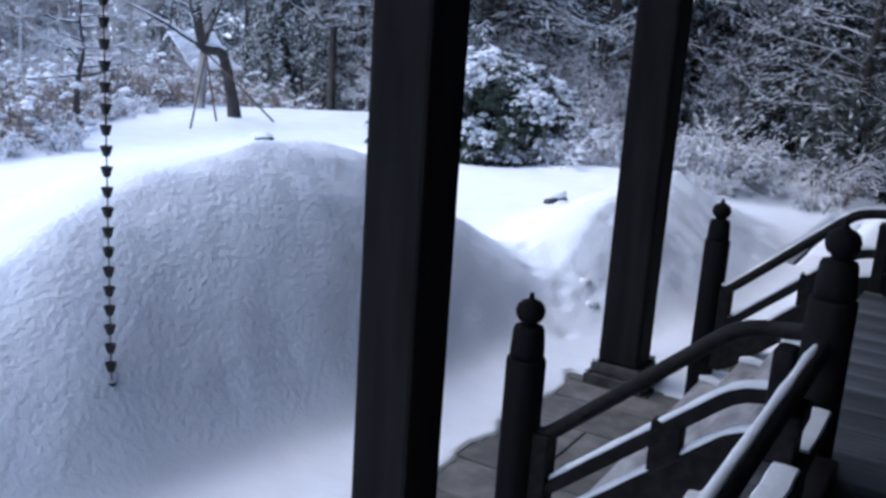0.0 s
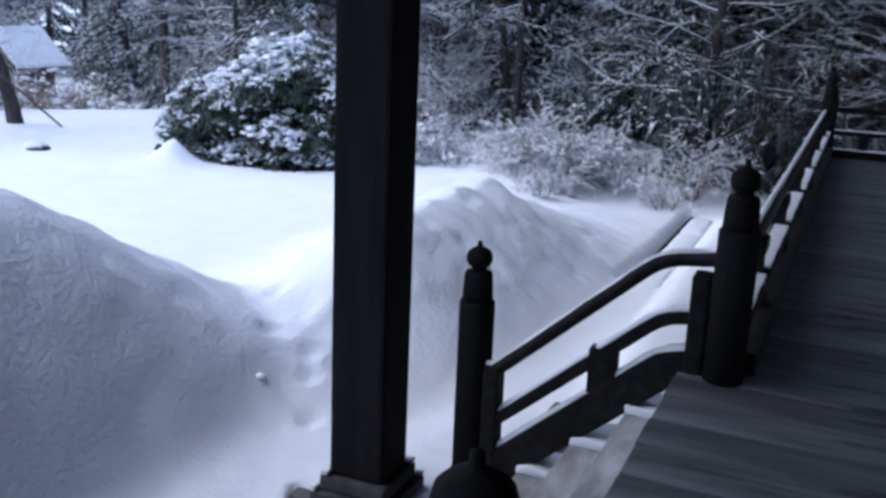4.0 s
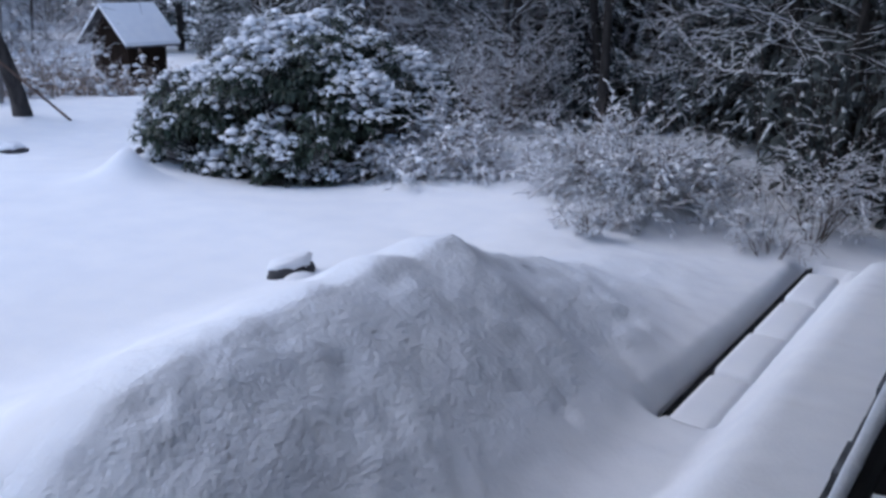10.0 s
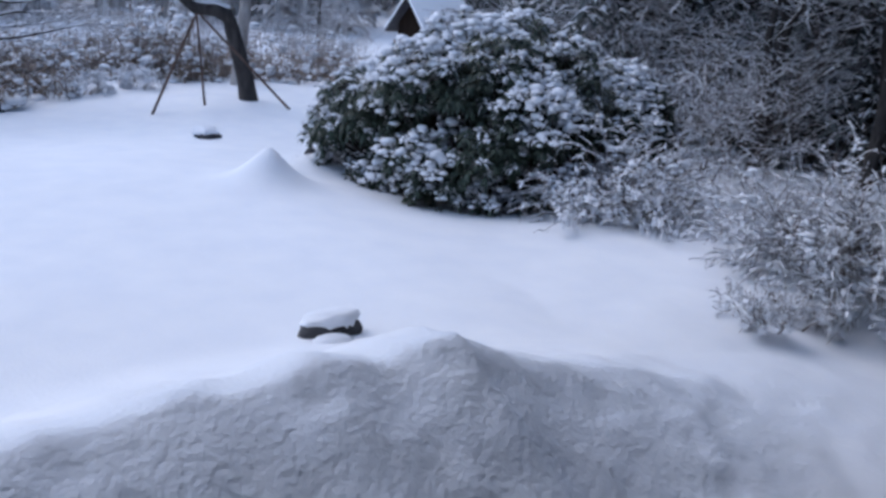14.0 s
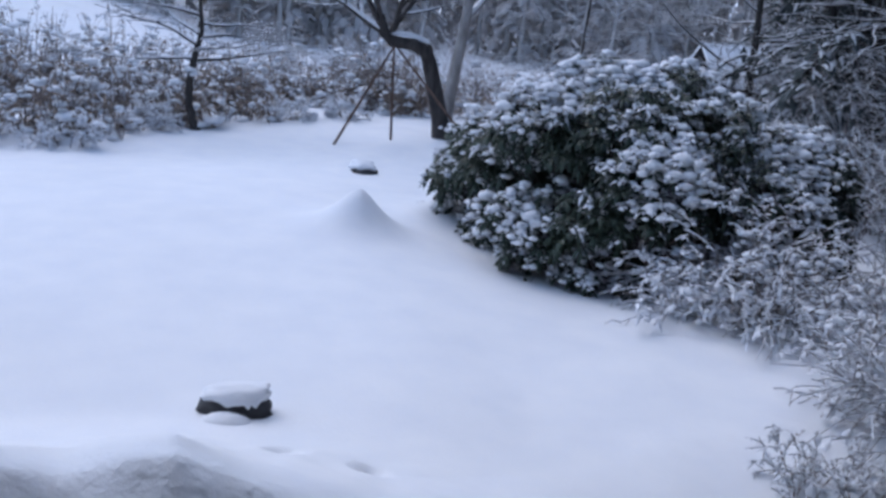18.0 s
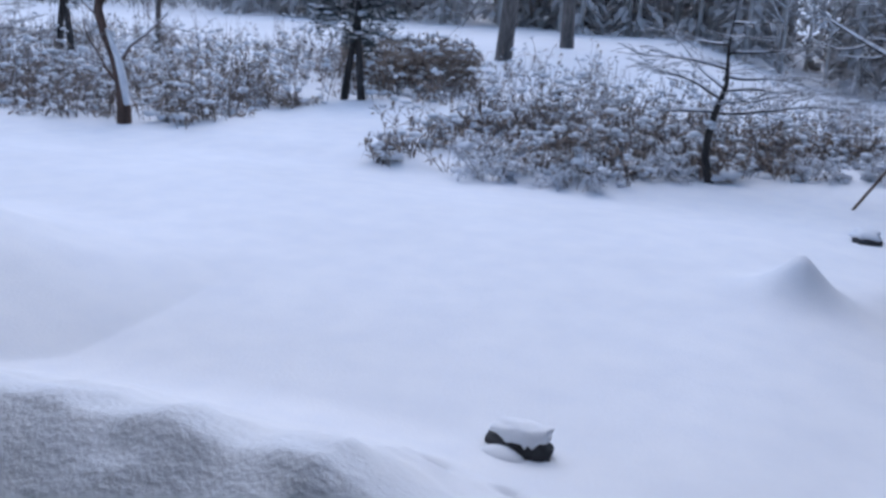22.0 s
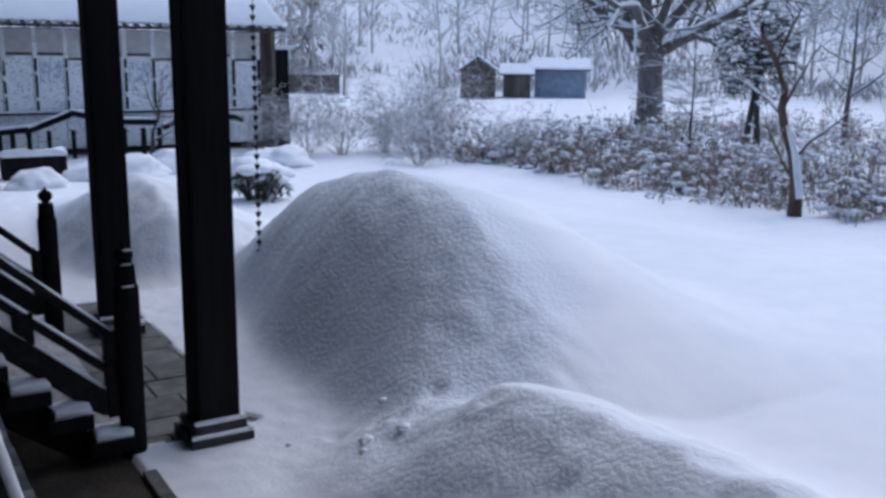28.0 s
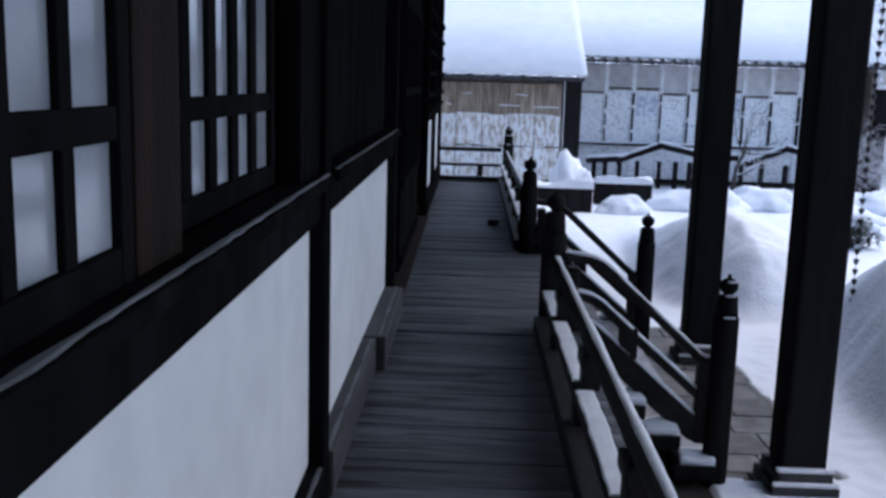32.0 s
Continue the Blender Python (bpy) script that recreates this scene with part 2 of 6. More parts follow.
# ---- mesh helpers ----
def finish(name, me, material, parent=None, label="", smooth=False):
    me.materials.append(material)
    if smooth:
        for p in me.polygons:
            p.use_smooth = True
    ob = new(name, me)
    if parent is not None:
        ob.parent = parent
    if label:
        tagged(ob, label)
    return ob


def part(name, bm, material, parent=None, label="", smooth=False):
    me = bpy.data.meshes.new(name)
    bm.to_mesh(me)
    bm.free()
    return finish(name, me, material, parent, label, smooth)


def thing(name, x=0.0, y=0.0, z=0.0, label="", category="", group="", kind=""):
    ob = new(name)
    ob.empty_display_size = 0.1
    ob.matrix_world = pose(x, y, z)
    return tagged(ob, label, category, group, kind)


def box(bm, x0, x1, y0, y1, z0, z1, bevel=0.0):
    vs = [bm.verts.new((x, y, z)) for x in (x0, x1) for y in (y0, y1) for z in (z0, z1)]
    fs = [bm.faces.new([vs[i] for i in q]) for q in ((0, 1, 3, 2), (4, 6, 7, 5), (0, 4, 5, 1), (2, 3, 7, 6), (0, 2, 6, 4), (1, 5, 7, 3))]
    if bevel:
        bmesh.ops.bevel(bm, geom=list({e for f in fs for e in f.edges}), offset=bevel, segments=2, affect="EDGES", profile=0.6)
    return bm


def slab(x0, x1, y0, y1, z0, z1, bevel=0.0):
    return box(bmesh.new(), x0, x1, y0, y1, z0, z1, bevel)


def lathe(profile, seg=20, at=(0, 0, 0)):
    bm = bmesh.new()
    rings = []
    for r, z in profile:
        if r < 1e-5:
            rings.append([bm.verts.new((at[0], at[1], at[2] + z))])
        else:
            rings.append([bm.verts.new((at[0] + r * math.cos(a), at[1] + r * math.sin(a), at[2] + z)) for a in (2 * math.pi * k / seg for k in range(seg))])
    for a, b in zip(rings, rings[1:]):
        for k in range(seg):
            j = (k + 1) % seg
            q = [a[k % len(a)], a[j % len(a)], b[j % len(b)], b[k % len(b)]]
            q = list(dict.fromkeys(q))
            if len(q) > 2:
                bm.faces.new(q)
    for ring in (rings[0], rings[-1]):
        if len(ring) > 2:
            bm.faces.new(ring)
    bmesh.ops.recalc_face_normals(bm, faces=bm.faces)
    return bm


class Sweep:
    """Many tapered tubes gathered into one mesh."""

    def __init__(self):
        self.v, self.f = [], []

    def add(self, pts, radii, sides=5, flat=1.0, cap=True):
        pts = [Vector(p) for p in pts]
        base = len(self.v)
        side = None
        for i, p in enumerate(pts):
            d = (pts[min(i + 1, len(pts) - 1)] - pts[max(i - 1, 0)])
            d = d.normalized() if d.length > 1e-9 else Vector((0, 0, 1))
            ref = Vector((0, 0, 1)) if abs(d.z) < 0.9 else Vector((1, 0, 0))
            s = d.cross(ref).normalized()
            if side is not None and s.dot(side) < 0:
                s = -s
            side = s
            u = s.cross(d).normalized()
            for k in range(sides):
                a = 2 * math.pi * k / sides
                q = p + (s * math.cos(a) + u * (math.sin(a) * flat)) * radii[i]
                self.v.append((q.x, q.y, q.z))
        for i in range(len(pts) - 1):
            for k in range(sides):
                j = (k + 1) % sides
                a, b = base + i * sides, base + (i + 1) * sides
                self.f.append((a + k, a + j, b + j, b + k))
        if cap:
            self.f.append(tuple(base + k for k in range(sides)))
            e = base + (len(pts) - 1) * sides
            self.f.append(tuple(e + k for k in reversed(range(sides))))

    def put(self, name, material, parent=None, label="", smooth=True):
        me = bpy.data.meshes.new(name)
        me.from_pydata(self.v, [], self.f)
        me.update()
        return finish(name, me, material, parent, label, smooth)


LUMP_V, LUMP_F = [], []
for i, (zz, rr) in enumerate(((-0.5, 0.62), (-0.1, 1.0), (0.45, 0.8))):
    for k in range(7):
        a = 2 * math.pi * (k + 0.5 * (i % 2)) / 7
        LUMP_V.append((rr * math.cos(a), rr * math.sin(a), zz))
LUMP_V += [(0, 0, 0.8), (0, 0, -0.65)]
for i in range(2):
    for k in range(7):
        j = (k + 1) % 7
        LUMP_F.append((i * 7 + k, i * 7 + j, i * 7 + 7 + j, i * 7 + 7 + k))
for k in range(7):
    j = (k + 1) % 7
    LUMP_F += [(14 + k, 14 + j, 21), (j, k, 22)]
LUMP_V = np.array(LUMP_V)


class Lumps:
    """Many small uneven snow cushions gathered into one mesh."""

    def __init__(self, rng):
        self.v, self.f, self.n, self.rng = [], [], 0, rng

    def add(self, p, sx, sy, sz):
        a = self.rng.uniform(0, 6.3)
        q = LUMP_V * (1 + np.array([[self.rng.uniform(-0.22, 0.22)] for _ in range(23)]))
        x = (q[:, 0] * math.cos(a) - q[:, 1] * math.sin(a)) * sx + p[0]
        y = (q[:, 0] * math.sin(a) + q[:, 1] * math.cos(a)) * sy + p[1]
        self.v += list(zip(x.tolist(), y.tolist(), (q[:, 2] * sz + p[2]).tolist()))
        self.f += [tuple(i + self.n for i in f) for f in LUMP_F]
        self.n += 23

    def put(self, name, material, parent=None, label=""):
        me = bpy.data.meshes.new(name)
        me.from_pydata(self.v, [], self.f)
        me.update()
        return finish(name, me, material, parent, label, True)


class Leaves:
    """Many small folded leaves gathered into one mesh."""

    def __init__(self):
        self.v, self.f = [], []

    def add(self, p, d, length, width, droop=0.3):
        p, d = Vector(p), Vector(d).normalized()
        s = d.cross(Vector((0, 0, 1)))
        s = s.normalized() if s.length > 1e-4 else Vector((1, 0, 0))
        mid = p + d * length * 0.5
        tip = p + d * length + Vector((0, 0, -droop * length))
        low = Vector((0, 0, -0.15 * width))
        n = len(self.v)
        for q in (p, mid + s * width * 0.5 + low, tip, mid - s * width * 0.5 + low, mid + Vector((0, 0, 0.05 * length))):
            self.v.append((q.x, q.y, q.z))
        self.f += [(n, n + 1, n + 4), (n + 1, n + 2, n + 4), (n + 2, n + 3, n + 4), (n + 3, n, n + 4)]

    def put(self, name, material, parent=None, label=""):
        me = bpy.data.meshes.new(name)
        me.from_pydata(self.v, [], self.f)
        me.update()
        return finish(name, me, material, parent, label)


# ---- ground: one sheet of snow ----
def step(a, b, x):
    t = np.clip((x - a) / (b - a), 0, 1)
    return t * t * (3 - 2 * t)


TABLE = np.random.RandomState(7).rand(256, 256)


def vnoise(x, y):
    xi, yi = np.floor(x).astype(int), np.floor(y).astype(int)
    fx, fy = x - xi, y - yi
    fx, fy = fx * fx * (3 - 2 * fx), fy * fy * (3 - 2 * fy)
    g = lambda i, j: TABLE[i % 256, j % 256]
    return (g(xi, yi) * (1 - fx) + g(xi + 1, yi) * fx) * (1 - fy) + (g(xi, yi + 1) * (1 - fx) + g(xi + 1, yi + 1) * fx) * fy - 0.5


def mound(x, y, zb, xc, ys, zs, ws, west, power):
    zc = np.interp(y, ys, zs)
    xs = xc + 0.12 * vnoise(y * 1.1 + 31, y * 0 + xc)
    e = np.clip((x - xs) / np.interp(y, ys, ws), 0, 1.7)
    face = 1 - e ** power
    w = np.clip((xs - x) / west, 0, 1)
    f = np.where(x > xs, 0.5 * (face + np.sqrt(face * face + 0.02 * np.clip(e, 0, 1))), (0.5 + 0.5 * np.cos(math.pi * w)) * 0.88 + 0.12 * (1 - w) ** 1.5)
    return np.maximum(zc - zb, 0) * f


pit_rng = random.Random(33)
PITS = [(pit_rng.uniform(-2.5, -1.5), pit_rng.uniform(4.9, 9.2), pit_rng.uniform(0.04, 0.06), pit_rng.choice((-0.03, -0.024, -0.018, 0.02))) for _ in range(18)]
PITS += [(pit_rng.uniform(-3.5, -2.6), pit_rng.uniform(0.2, 3.6), pit_rng.uniform(0.04, 0.06), pit_rng.choice((-0.025, -0.02, 0.015))) for _ in range(9)]


def ground_height(x, y, fine=True):
    lawn = step(-2.3, -4.2, x) * (1 - step(8.8, 11.4, y)) * step(-6, -1.5, y)
    zb = -0.98 + 0.23 * lawn - 0.24 * step(-8, -12, x) * lawn - 0.1 * step(-9, -14, x) * step(4, -4, y)
    a = mound(x, y, zb, -3.68, (-1.9, -0.7, 0.25, 1.06, 2.0, 2.68, 3.2, 3.7, 4.2, 4.7, 5.4),
              (-0.98, -0.25, 0.2, 0.45, 0.56, 0.51, 0.36, 0.1, -0.22, -0.47, -0.8), (0.5, 0.75, 0.95, 1.15, 1.25, 1.28, 1.28, 1.3, 1.45, 1.5, 1.4), 3.4, 1.5)
    b = mound(x, y, zb, -2.55, (3.7, 4.4, 5.2, 5.6, 6.2, 6.55, 6.8, 7.02, 7.3, 7.66, 8.0, 8.4, 8.9, 9.6, 11.2),
              (-1.0, -0.66, -0.25, -0.18, -0.19, -0.14, -0.12, -0.06, -0.12, -0.08, -0.28, -0.44, -0.62, -0.8, -0.98), (0.5, 0.85, 1.1, 1.18, 1.26, 1.28, 1.3, 1.3, 1.3, 1.3, 1.28, 1.26, 1.24, 1.22, 1.2), 1.7, 1.15)
    c = mound(x, y, zb, -2.7, (-8.5, -6.8, -5.6, -4.5, -3.5, -2.5, -1.8, -0.9),
              (-1.0, -0.8, -0.5, -0.2, -0.04, -0.06, -0.25, -0.95), (0.5, 0.9, 1.0, 1.1, 1.2, 1.2, 1.0, 0.5), 2.2, 1.4)
    top = np.maximum(np.maximum(a, b), c)
    second = a + b + c - top - np.minimum(np.minimum(a, b), c)
    z = zb + top + 0.18 * second * np.exp(-np.abs(top - second) * 6)
    grain = np.clip(top * 4, 0, 1) * step(-3.9, -3.5, x)
    if fine:
        n1 = vnoise(x * 2.3, y * 2.3)
        z = z + 0.035 * n1 * np.clip(top * 3, 0, 1) + 0.03 * vnoise(x * 0.5, y * 0.5)
        z = z + grain * (0.07 * vnoise(y * 1.9 + 3, x * 0.45) + 0.03 * vnoise(y * 4.4, x * 1.1 + 8) + 0.024 * vnoise(x * 6 + 9, y * 6) + 0.018 * vnoise(x * 11, y * 11 + 4))
        z = z + 0.016 * vnoise(x * 9, y * 9) * step(-2.9, -2.2, x)
    for px, py, r, hh in ((-7.6, 9.35, 0.27, 0.38), (-8.6, 10.6, 0.4, 0.2), (-3.7, 12.0, 1.4, 0.12), (-5.2, 11.3, 0.8, 0.08), (-2.2, 8.9, 0.5, 0.05)):
        d = np.hypot(x - px, y - py) / r
        z = z + hh * np.exp(-d ** (1.35 if hh > 0.3 else 1.4))
    for px, py in ((-2.16, 3.9), (-2.70, 4.28), (-2.41, 4.29), (-2.33, 4.17), (-3.0, 4.83), (-3.22, 5.34), (-3.54, 5.72)):
        d = np.hypot((x - px), (y - py) * 0.9) / 0.06
        z = z - 0.038 * np.exp(-d ** 2) + 0.01 * np.exp(-(d - 1.7) ** 2 * 2)
    for px, py in ((-3.51, 7.78), (-3.49, 8.13), (-3.31, 8.49)):
        z = z - 0.08 * np.exp(-(np.hypot(x - px, y - py) / 0.05) ** 2)
    if fine:
        for px, py, s, dz in PITS:
            d = np.hypot((x - px) * 0.8, y - py) / s
            z = z + dz * np.exp(-d ** 2)
    ledge = step(-0.94, -0.62, x) * step(4.5, 5.6, y) * (1 - step(10.7, 11.3, y))
    z = z + 0.3 * ledge
    z = z - 0.11 * step(-1.42, -1.28, x) * step(7.7, 7.85, y) * step(11.5, 11.3, y) * (x < -1.2)
    drain = (x > -1.27) & (x < -0.93) & (y > 7.8) & (y < 11.35)
    z = np.where(drain, -1.09, z)
    z = np.where((x > -0.92) & (y > -6.4) & (y < 4.6) & (x < 10.2), -1.12, z)
    z = np.where((x > 0.25) & (y > -6.4) & (y < 11.2) & (x < 10.2), -1.12, z)
    z = np.where((x > -1.8 + 0.08 * vnoise(y * 4, y * 0)) & (x < -0.92) & (y > -0.75) & (y < 3.3 + 0.12 * vnoise(x * 5, x * 0 + 3)), -1.1, z)
    r = np.hypot(x, y)
    z = z - 2.4 * step(19, 36, (y - x) / 1.414) * step(2, 14, y)
    ang = np.arctan2(-y, -x)
    hill = step(-0.2, 0.5, ang) * (1 - step(2.2, 2.9, ang))
    z = z + (26 * step(62, 170, r) * hill + 10 * step(70, 260, r))
    bank = step(-11.3, -12.5, x) * (1 - step(-17, -30, x)) * (1 - step(12, 16, y)) * step(-16, -12, y)
    z = z + bank * (0.12 * vnoise(x * 0.8, y * 0.8) + 0.06)
    return z


def spread(a, b, n):
    return list(np.linspace(a, b, n, endpoint=False))


def grow_out(a, first, ratio, end):
    out, d = [], first
    while abs(a) < end:
        a += d
        d *= ratio
        out.append(a)
    return out


gx = sorted(grow_out(-20, -0.5, 1.22, 420)) + spread(-20, -9, 44) + spread(-9, -4.3, 56) + spread(-4.3, -0.93, 104) + spread(-0.93, 0.2, 14) + [0.2, 0.26, 1, 4, 8, 10.1, 10.3] + grow_out(10.5, 2, 1.35, 420)
gy = sorted(grow_out(-26, -0.6, 1.22, 420)) + spread(-26, -9, 42) + spread(-9, -2.2, 76) + spread(-2.2, 11.4, 360) + spread(11.4, 16, 40) + spread(16, 30, 34) + grow_out(29.9, 0.6, 1.22, 420)
X, Y = np.meshgrid(np.array(gx), np.array(gy), indexing="ij")
Z = ground_height(X, Y)
nx, ny = X.shape
idx = np.arange(nx * ny).reshape(nx, ny)
quads = np.stack([idx[:-1, :-1], idx[1:, :-1], idx[1:, 1:], idx[:-1, 1:]], -1).reshape(-1, 4)
gm = bpy.data.meshes.new("ground")
gm.from_pydata(np.stack([X, Y, Z], -1).reshape(-1, 3).tolist(), [], quads.tolist())
gm.update()
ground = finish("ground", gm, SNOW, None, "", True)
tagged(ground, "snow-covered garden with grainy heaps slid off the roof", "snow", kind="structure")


# weights the crumbly bump and the shade tint in the snow colour
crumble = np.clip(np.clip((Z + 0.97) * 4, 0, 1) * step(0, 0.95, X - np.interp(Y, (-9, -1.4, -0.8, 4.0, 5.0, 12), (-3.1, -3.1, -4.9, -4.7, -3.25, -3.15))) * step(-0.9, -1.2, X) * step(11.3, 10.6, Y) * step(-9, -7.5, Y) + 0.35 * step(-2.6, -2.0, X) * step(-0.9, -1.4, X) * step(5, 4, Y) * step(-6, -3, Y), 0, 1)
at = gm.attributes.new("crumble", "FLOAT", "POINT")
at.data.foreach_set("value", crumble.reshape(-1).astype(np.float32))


def floor_z(x, y):
    return float(ground_height(np.array([float(x)]), np.array([float(y)]))[0])

# ---- veranda: soil, deck, house wall ----
soil = part("soil_under_deck", slab(-0.91, 1.3, -6.3, 11.0, -1.09, -1.0, 0.01), SOIL)
tagged(soil, "bare dark earth under the raised deck", "soil", kind="structure")

WALL_X = 1.25
RAIL_X = 0.16
S_END, N_END = -5.9, 10.72

house = thing("wall_west", 0, 0, 0, "dark timber house wall with white plaster panels below the windows", "wall", kind="structure")
DOOR_S, DOOR_N = -1.6, 3.0
for y0, y1, z0, z1 in ((S_END - 0.3, DOOR_S, 0.0, 3.4), (DOOR_N, 6.05, 0.0, 3.4), (6.05, 11.0, 0.0, 1.12), (6.05, 11.0, 2.3, 3.4), (DOOR_S, DOOR_N, 2.25, 3.4)):
    part("wall_core", slab(WALL_X + 0.05, WALL_X + 0.17, y0, y1, z0, z1), WALLWOOD, house)
for y0, y1 in ((S_END - 0.2, -3.85), (-3.7, DOOR_S - 0.05), (DOOR_N + 0.05, 5.96), (6.1, 8.5), (8.62, 10.9)):
    part("plaster_panel", slab(WALL_X + 0.012, WALL_X + 0.048, y0, y1, 0.19, 1.075), PLASTER, house, "smooth white plaster panel")
for y in (S_END - 0.26, -3.77, DOOR_S, DOOR_N, 6.03, 8.56, 10.95):
    part("wall_post", slab(WALL_X - 0.045, WALL_X + 0.05, y - 0.065, y + 0.065, 0.0, 3.3, 0.008), WALLWOOD, house)
for y0, y1 in ((S_END - 0.2, -3.84), (-3.70, DOOR_S - 0.07), (DOOR_N + 0.07, 5.96), (6.1, 8.49), (8.63, 10.88)):
    part("sill_beam", slab(WALL_X - 0.03, WALL_X + 0.05, y0, y1, 1.078, 1.2, 0.01), WALLWOOD, house)
    part("sill_ledge", slab(WALL_X - 0.075, WALL_X + 0.05, y0, y1, 1.203, 1.24, 0.006), WALLWOOD, house)
for y0, y1 in ((S_END - 0.2, -3.84), (-3.70, DOOR_S - 0.07), (6.1, 8.49), (8.63, 10.88), (4.35, 5.96)):
    part("base_beam", slab(WALL_X - 0.06, WALL_X + 0.05, y0, y1, 0.0, 0.185, 0.012), GREYWOOD if y0 == 4.35 else WALLWOOD, house)
part("base_beam", slab(WALL_X - 0.11, WALL_X + 0.05, DOOR_N + 0.07, 4.34, 0.0, 0.19, 0.012), GREYWOOD, house, "thick worn grey base timber")
for y0, y1, x, z in ((6.12, 8.47, WALL_X - 0.055, 1.2405), (DOOR_N + 0.1, 5.94, WALL_X - 0.055, 1.2405), (4.37, 5.94, WALL_X - 0.035, 0.1855), (DOOR_N + 0.09, 4.33, WALL_X - 0.07, 0.1905), (6.12, 8.47, WALL_X - 0.035, 0.1855)):
    n = int((y1 - y0) / 0.06)
    rr = random.Random(int(y0 * 10))
    bm = bmesh.new()
    rows = []
    for k in range(n + 1):
        w = 0.013 * rr.uniform(0.3, 1.0)
        rows.append([bm.verts.new((x + o, y0 + (y1 - y0) * k / n, z + h)) for o, h in ((-w, 0), (-w * 0.6, 0.004), (w * 0.6, 0.004), (w, 0))])
    for p, q in zip(rows, rows[1:]):
        for i in range(3):
            bm.faces.new((p[i], p[i + 1], q[i + 1], q[i]))
    bmesh.ops.recalc_face_normals(bm, faces=bm.faces)
    part("ledge_frost", bm, LEDGEFROST, house, "thin line of blown frost on the ledge")
for k, z in enumerate((1.36, 1.62, 1.86, 2.1, 2.34)):
    part("shutter_slat", slab(WALL_X - 0.05, WALL_X + 0.05, -3.68, DOOR_S - 0.08, z, z + 0.05, 0.006), WALLWOOD, house)
    part("shutter_slat", slab(WALL_X - 0.08, WALL_X + 0.05, S_END - 0.18, -3.86, z, z + 0.05, 0.006), WALLWOOD, house)
for k in range(9):
    y = 3.3 + k * 0.29
    part("shutter_board", slab(WALL_X + 0.03, WALL_X + 0.049, y - 0.135, y + 0.135, 1.245, 3.3, 0.004), WALLWOOD, house)


def sliding_sash(name, y0, y1, z0, z1, cols, x, label, rails=(1.49,), bar=0.02):
    """A glazed sliding window with upright bars and one cross rail."""
    t = thing(name, x, (y0 + y1) / 2, z0, label, "window", kind="structure")
    a, b, h = y0 - (y0 + y1) / 2, y1 - (y0 + y1) / 2, z1 - z0
    part("stile", slab(-0.02, 0.02, a, a + 0.05, 0, h, 0.004), WALLWOOD, t)
    part("stile", slab(-0.02, 0.02, b - 0.05, b, 0, h, 0.004), WALLWOOD, t)
    part("rail", slab(-0.019, 0.019, a + 0.051, b - 0.051, 0, 0.06, 0.004), WALLWOOD, t)
    part("rail", slab(-0.019, 0.019, a + 0.051, b - 0.051, h - 0.06, h, 0.004), WALLWOOD, t)
    for r in rails:
        part("rail", slab(-0.017, 0.017, a + 0.051, b - 0.051, r - z0 - 0.026, r - z0 + 0.026, 0.004), WALLWOOD, t)
    w = (b - a - 0.1) / cols
    for k in range(1, cols):
        y = a + 0.05 + k * w
        part("glazing_bar", slab(-0.015, 0.015, y - bar, y + bar, 0.061, h - 0.061, 0.003), WALLWOOD, t)
    for k in range(cols):
        part("pane", slab(-0.002, 0.002, a + 0.05 + k * w, a + 0.05 + (k + 1) * w, 0.03, h - 0.03), GLASS, t, "pale frosted glass pane")
    return t


sliding_sash("window_1", 7.865, 8.49, 1.241, 2.3, 3, WALL_X + 0.01, "dark timber window glazed in tall narrow panes")
sliding_sash("window_2", 6.46, 7.6, 1.241, 2.3, 5, WALL_X + 0.075, "dark timber lattice window with close upright bars", bar=0.034)
sliding_sash("window_3", 8.63, 10.88, 1.241, 2.3, 10, WALL_X + 0.01, "dark timber window glazed in tall narrow panes")
jamb = part("window_jamb", slab(WALL_X - 0.02, WALL_X + 0.05, 6.0, 6.44, 1.241, 2.3, 0.006), WALLWOOD)
tagged(jamb, "dark boarded jamb beside the lattice window", "wall panel", kind="structure")
brown = part("window_jamb", slab(WALL_X - 0.012, WALL_X + 0.05, 7.62, 7.86, 1.242, 2.3, 0.006), DARKBROWN)
tagged(brown, "brown worn board standing in front of the window", "wall panel", kind="structure")
for k in range(4):
    y0 = DOOR_S + 0.07 + k * 1.115
    d = thing("door_%d" % (k + 1), WALL_X + (0.01 if k in (1, 2) else 0.06), y0 + 0.55, 0.03, "dark timber sliding entrance door with lattice, closed", "door", kind="structure")
    part("door_leaf", slab(0.0, 0.035, -0.55, 0.55, 0, 2.2, 0.004), WALLWOOD, d)
    for j in range(9):
        part("lattice_bar", slab(-0.022, -0.001, -0.5 + j * 0.122, -0.475 + j * 0.122, 0.75, 2.1, 0.003), WALLWOOD, d)
    for z in (0.06, 0.68, 1.4, 2.1):
        part("door_rail", slab(-0.026, -0.001, -0.545, 0.545, z, z + 0.07, 0.003), WALLWOOD, d)
sillt = part("door_sill", slab(WALL_X - 0.08, WALL_X + 0.16, DOOR_S + 0.07, DOOR_N - 0.07, 0.0, 0.028, 0.004), DARKBROWN)
tagged(sillt, "worn timber threshold of the entrance", "threshold", kind="structure")

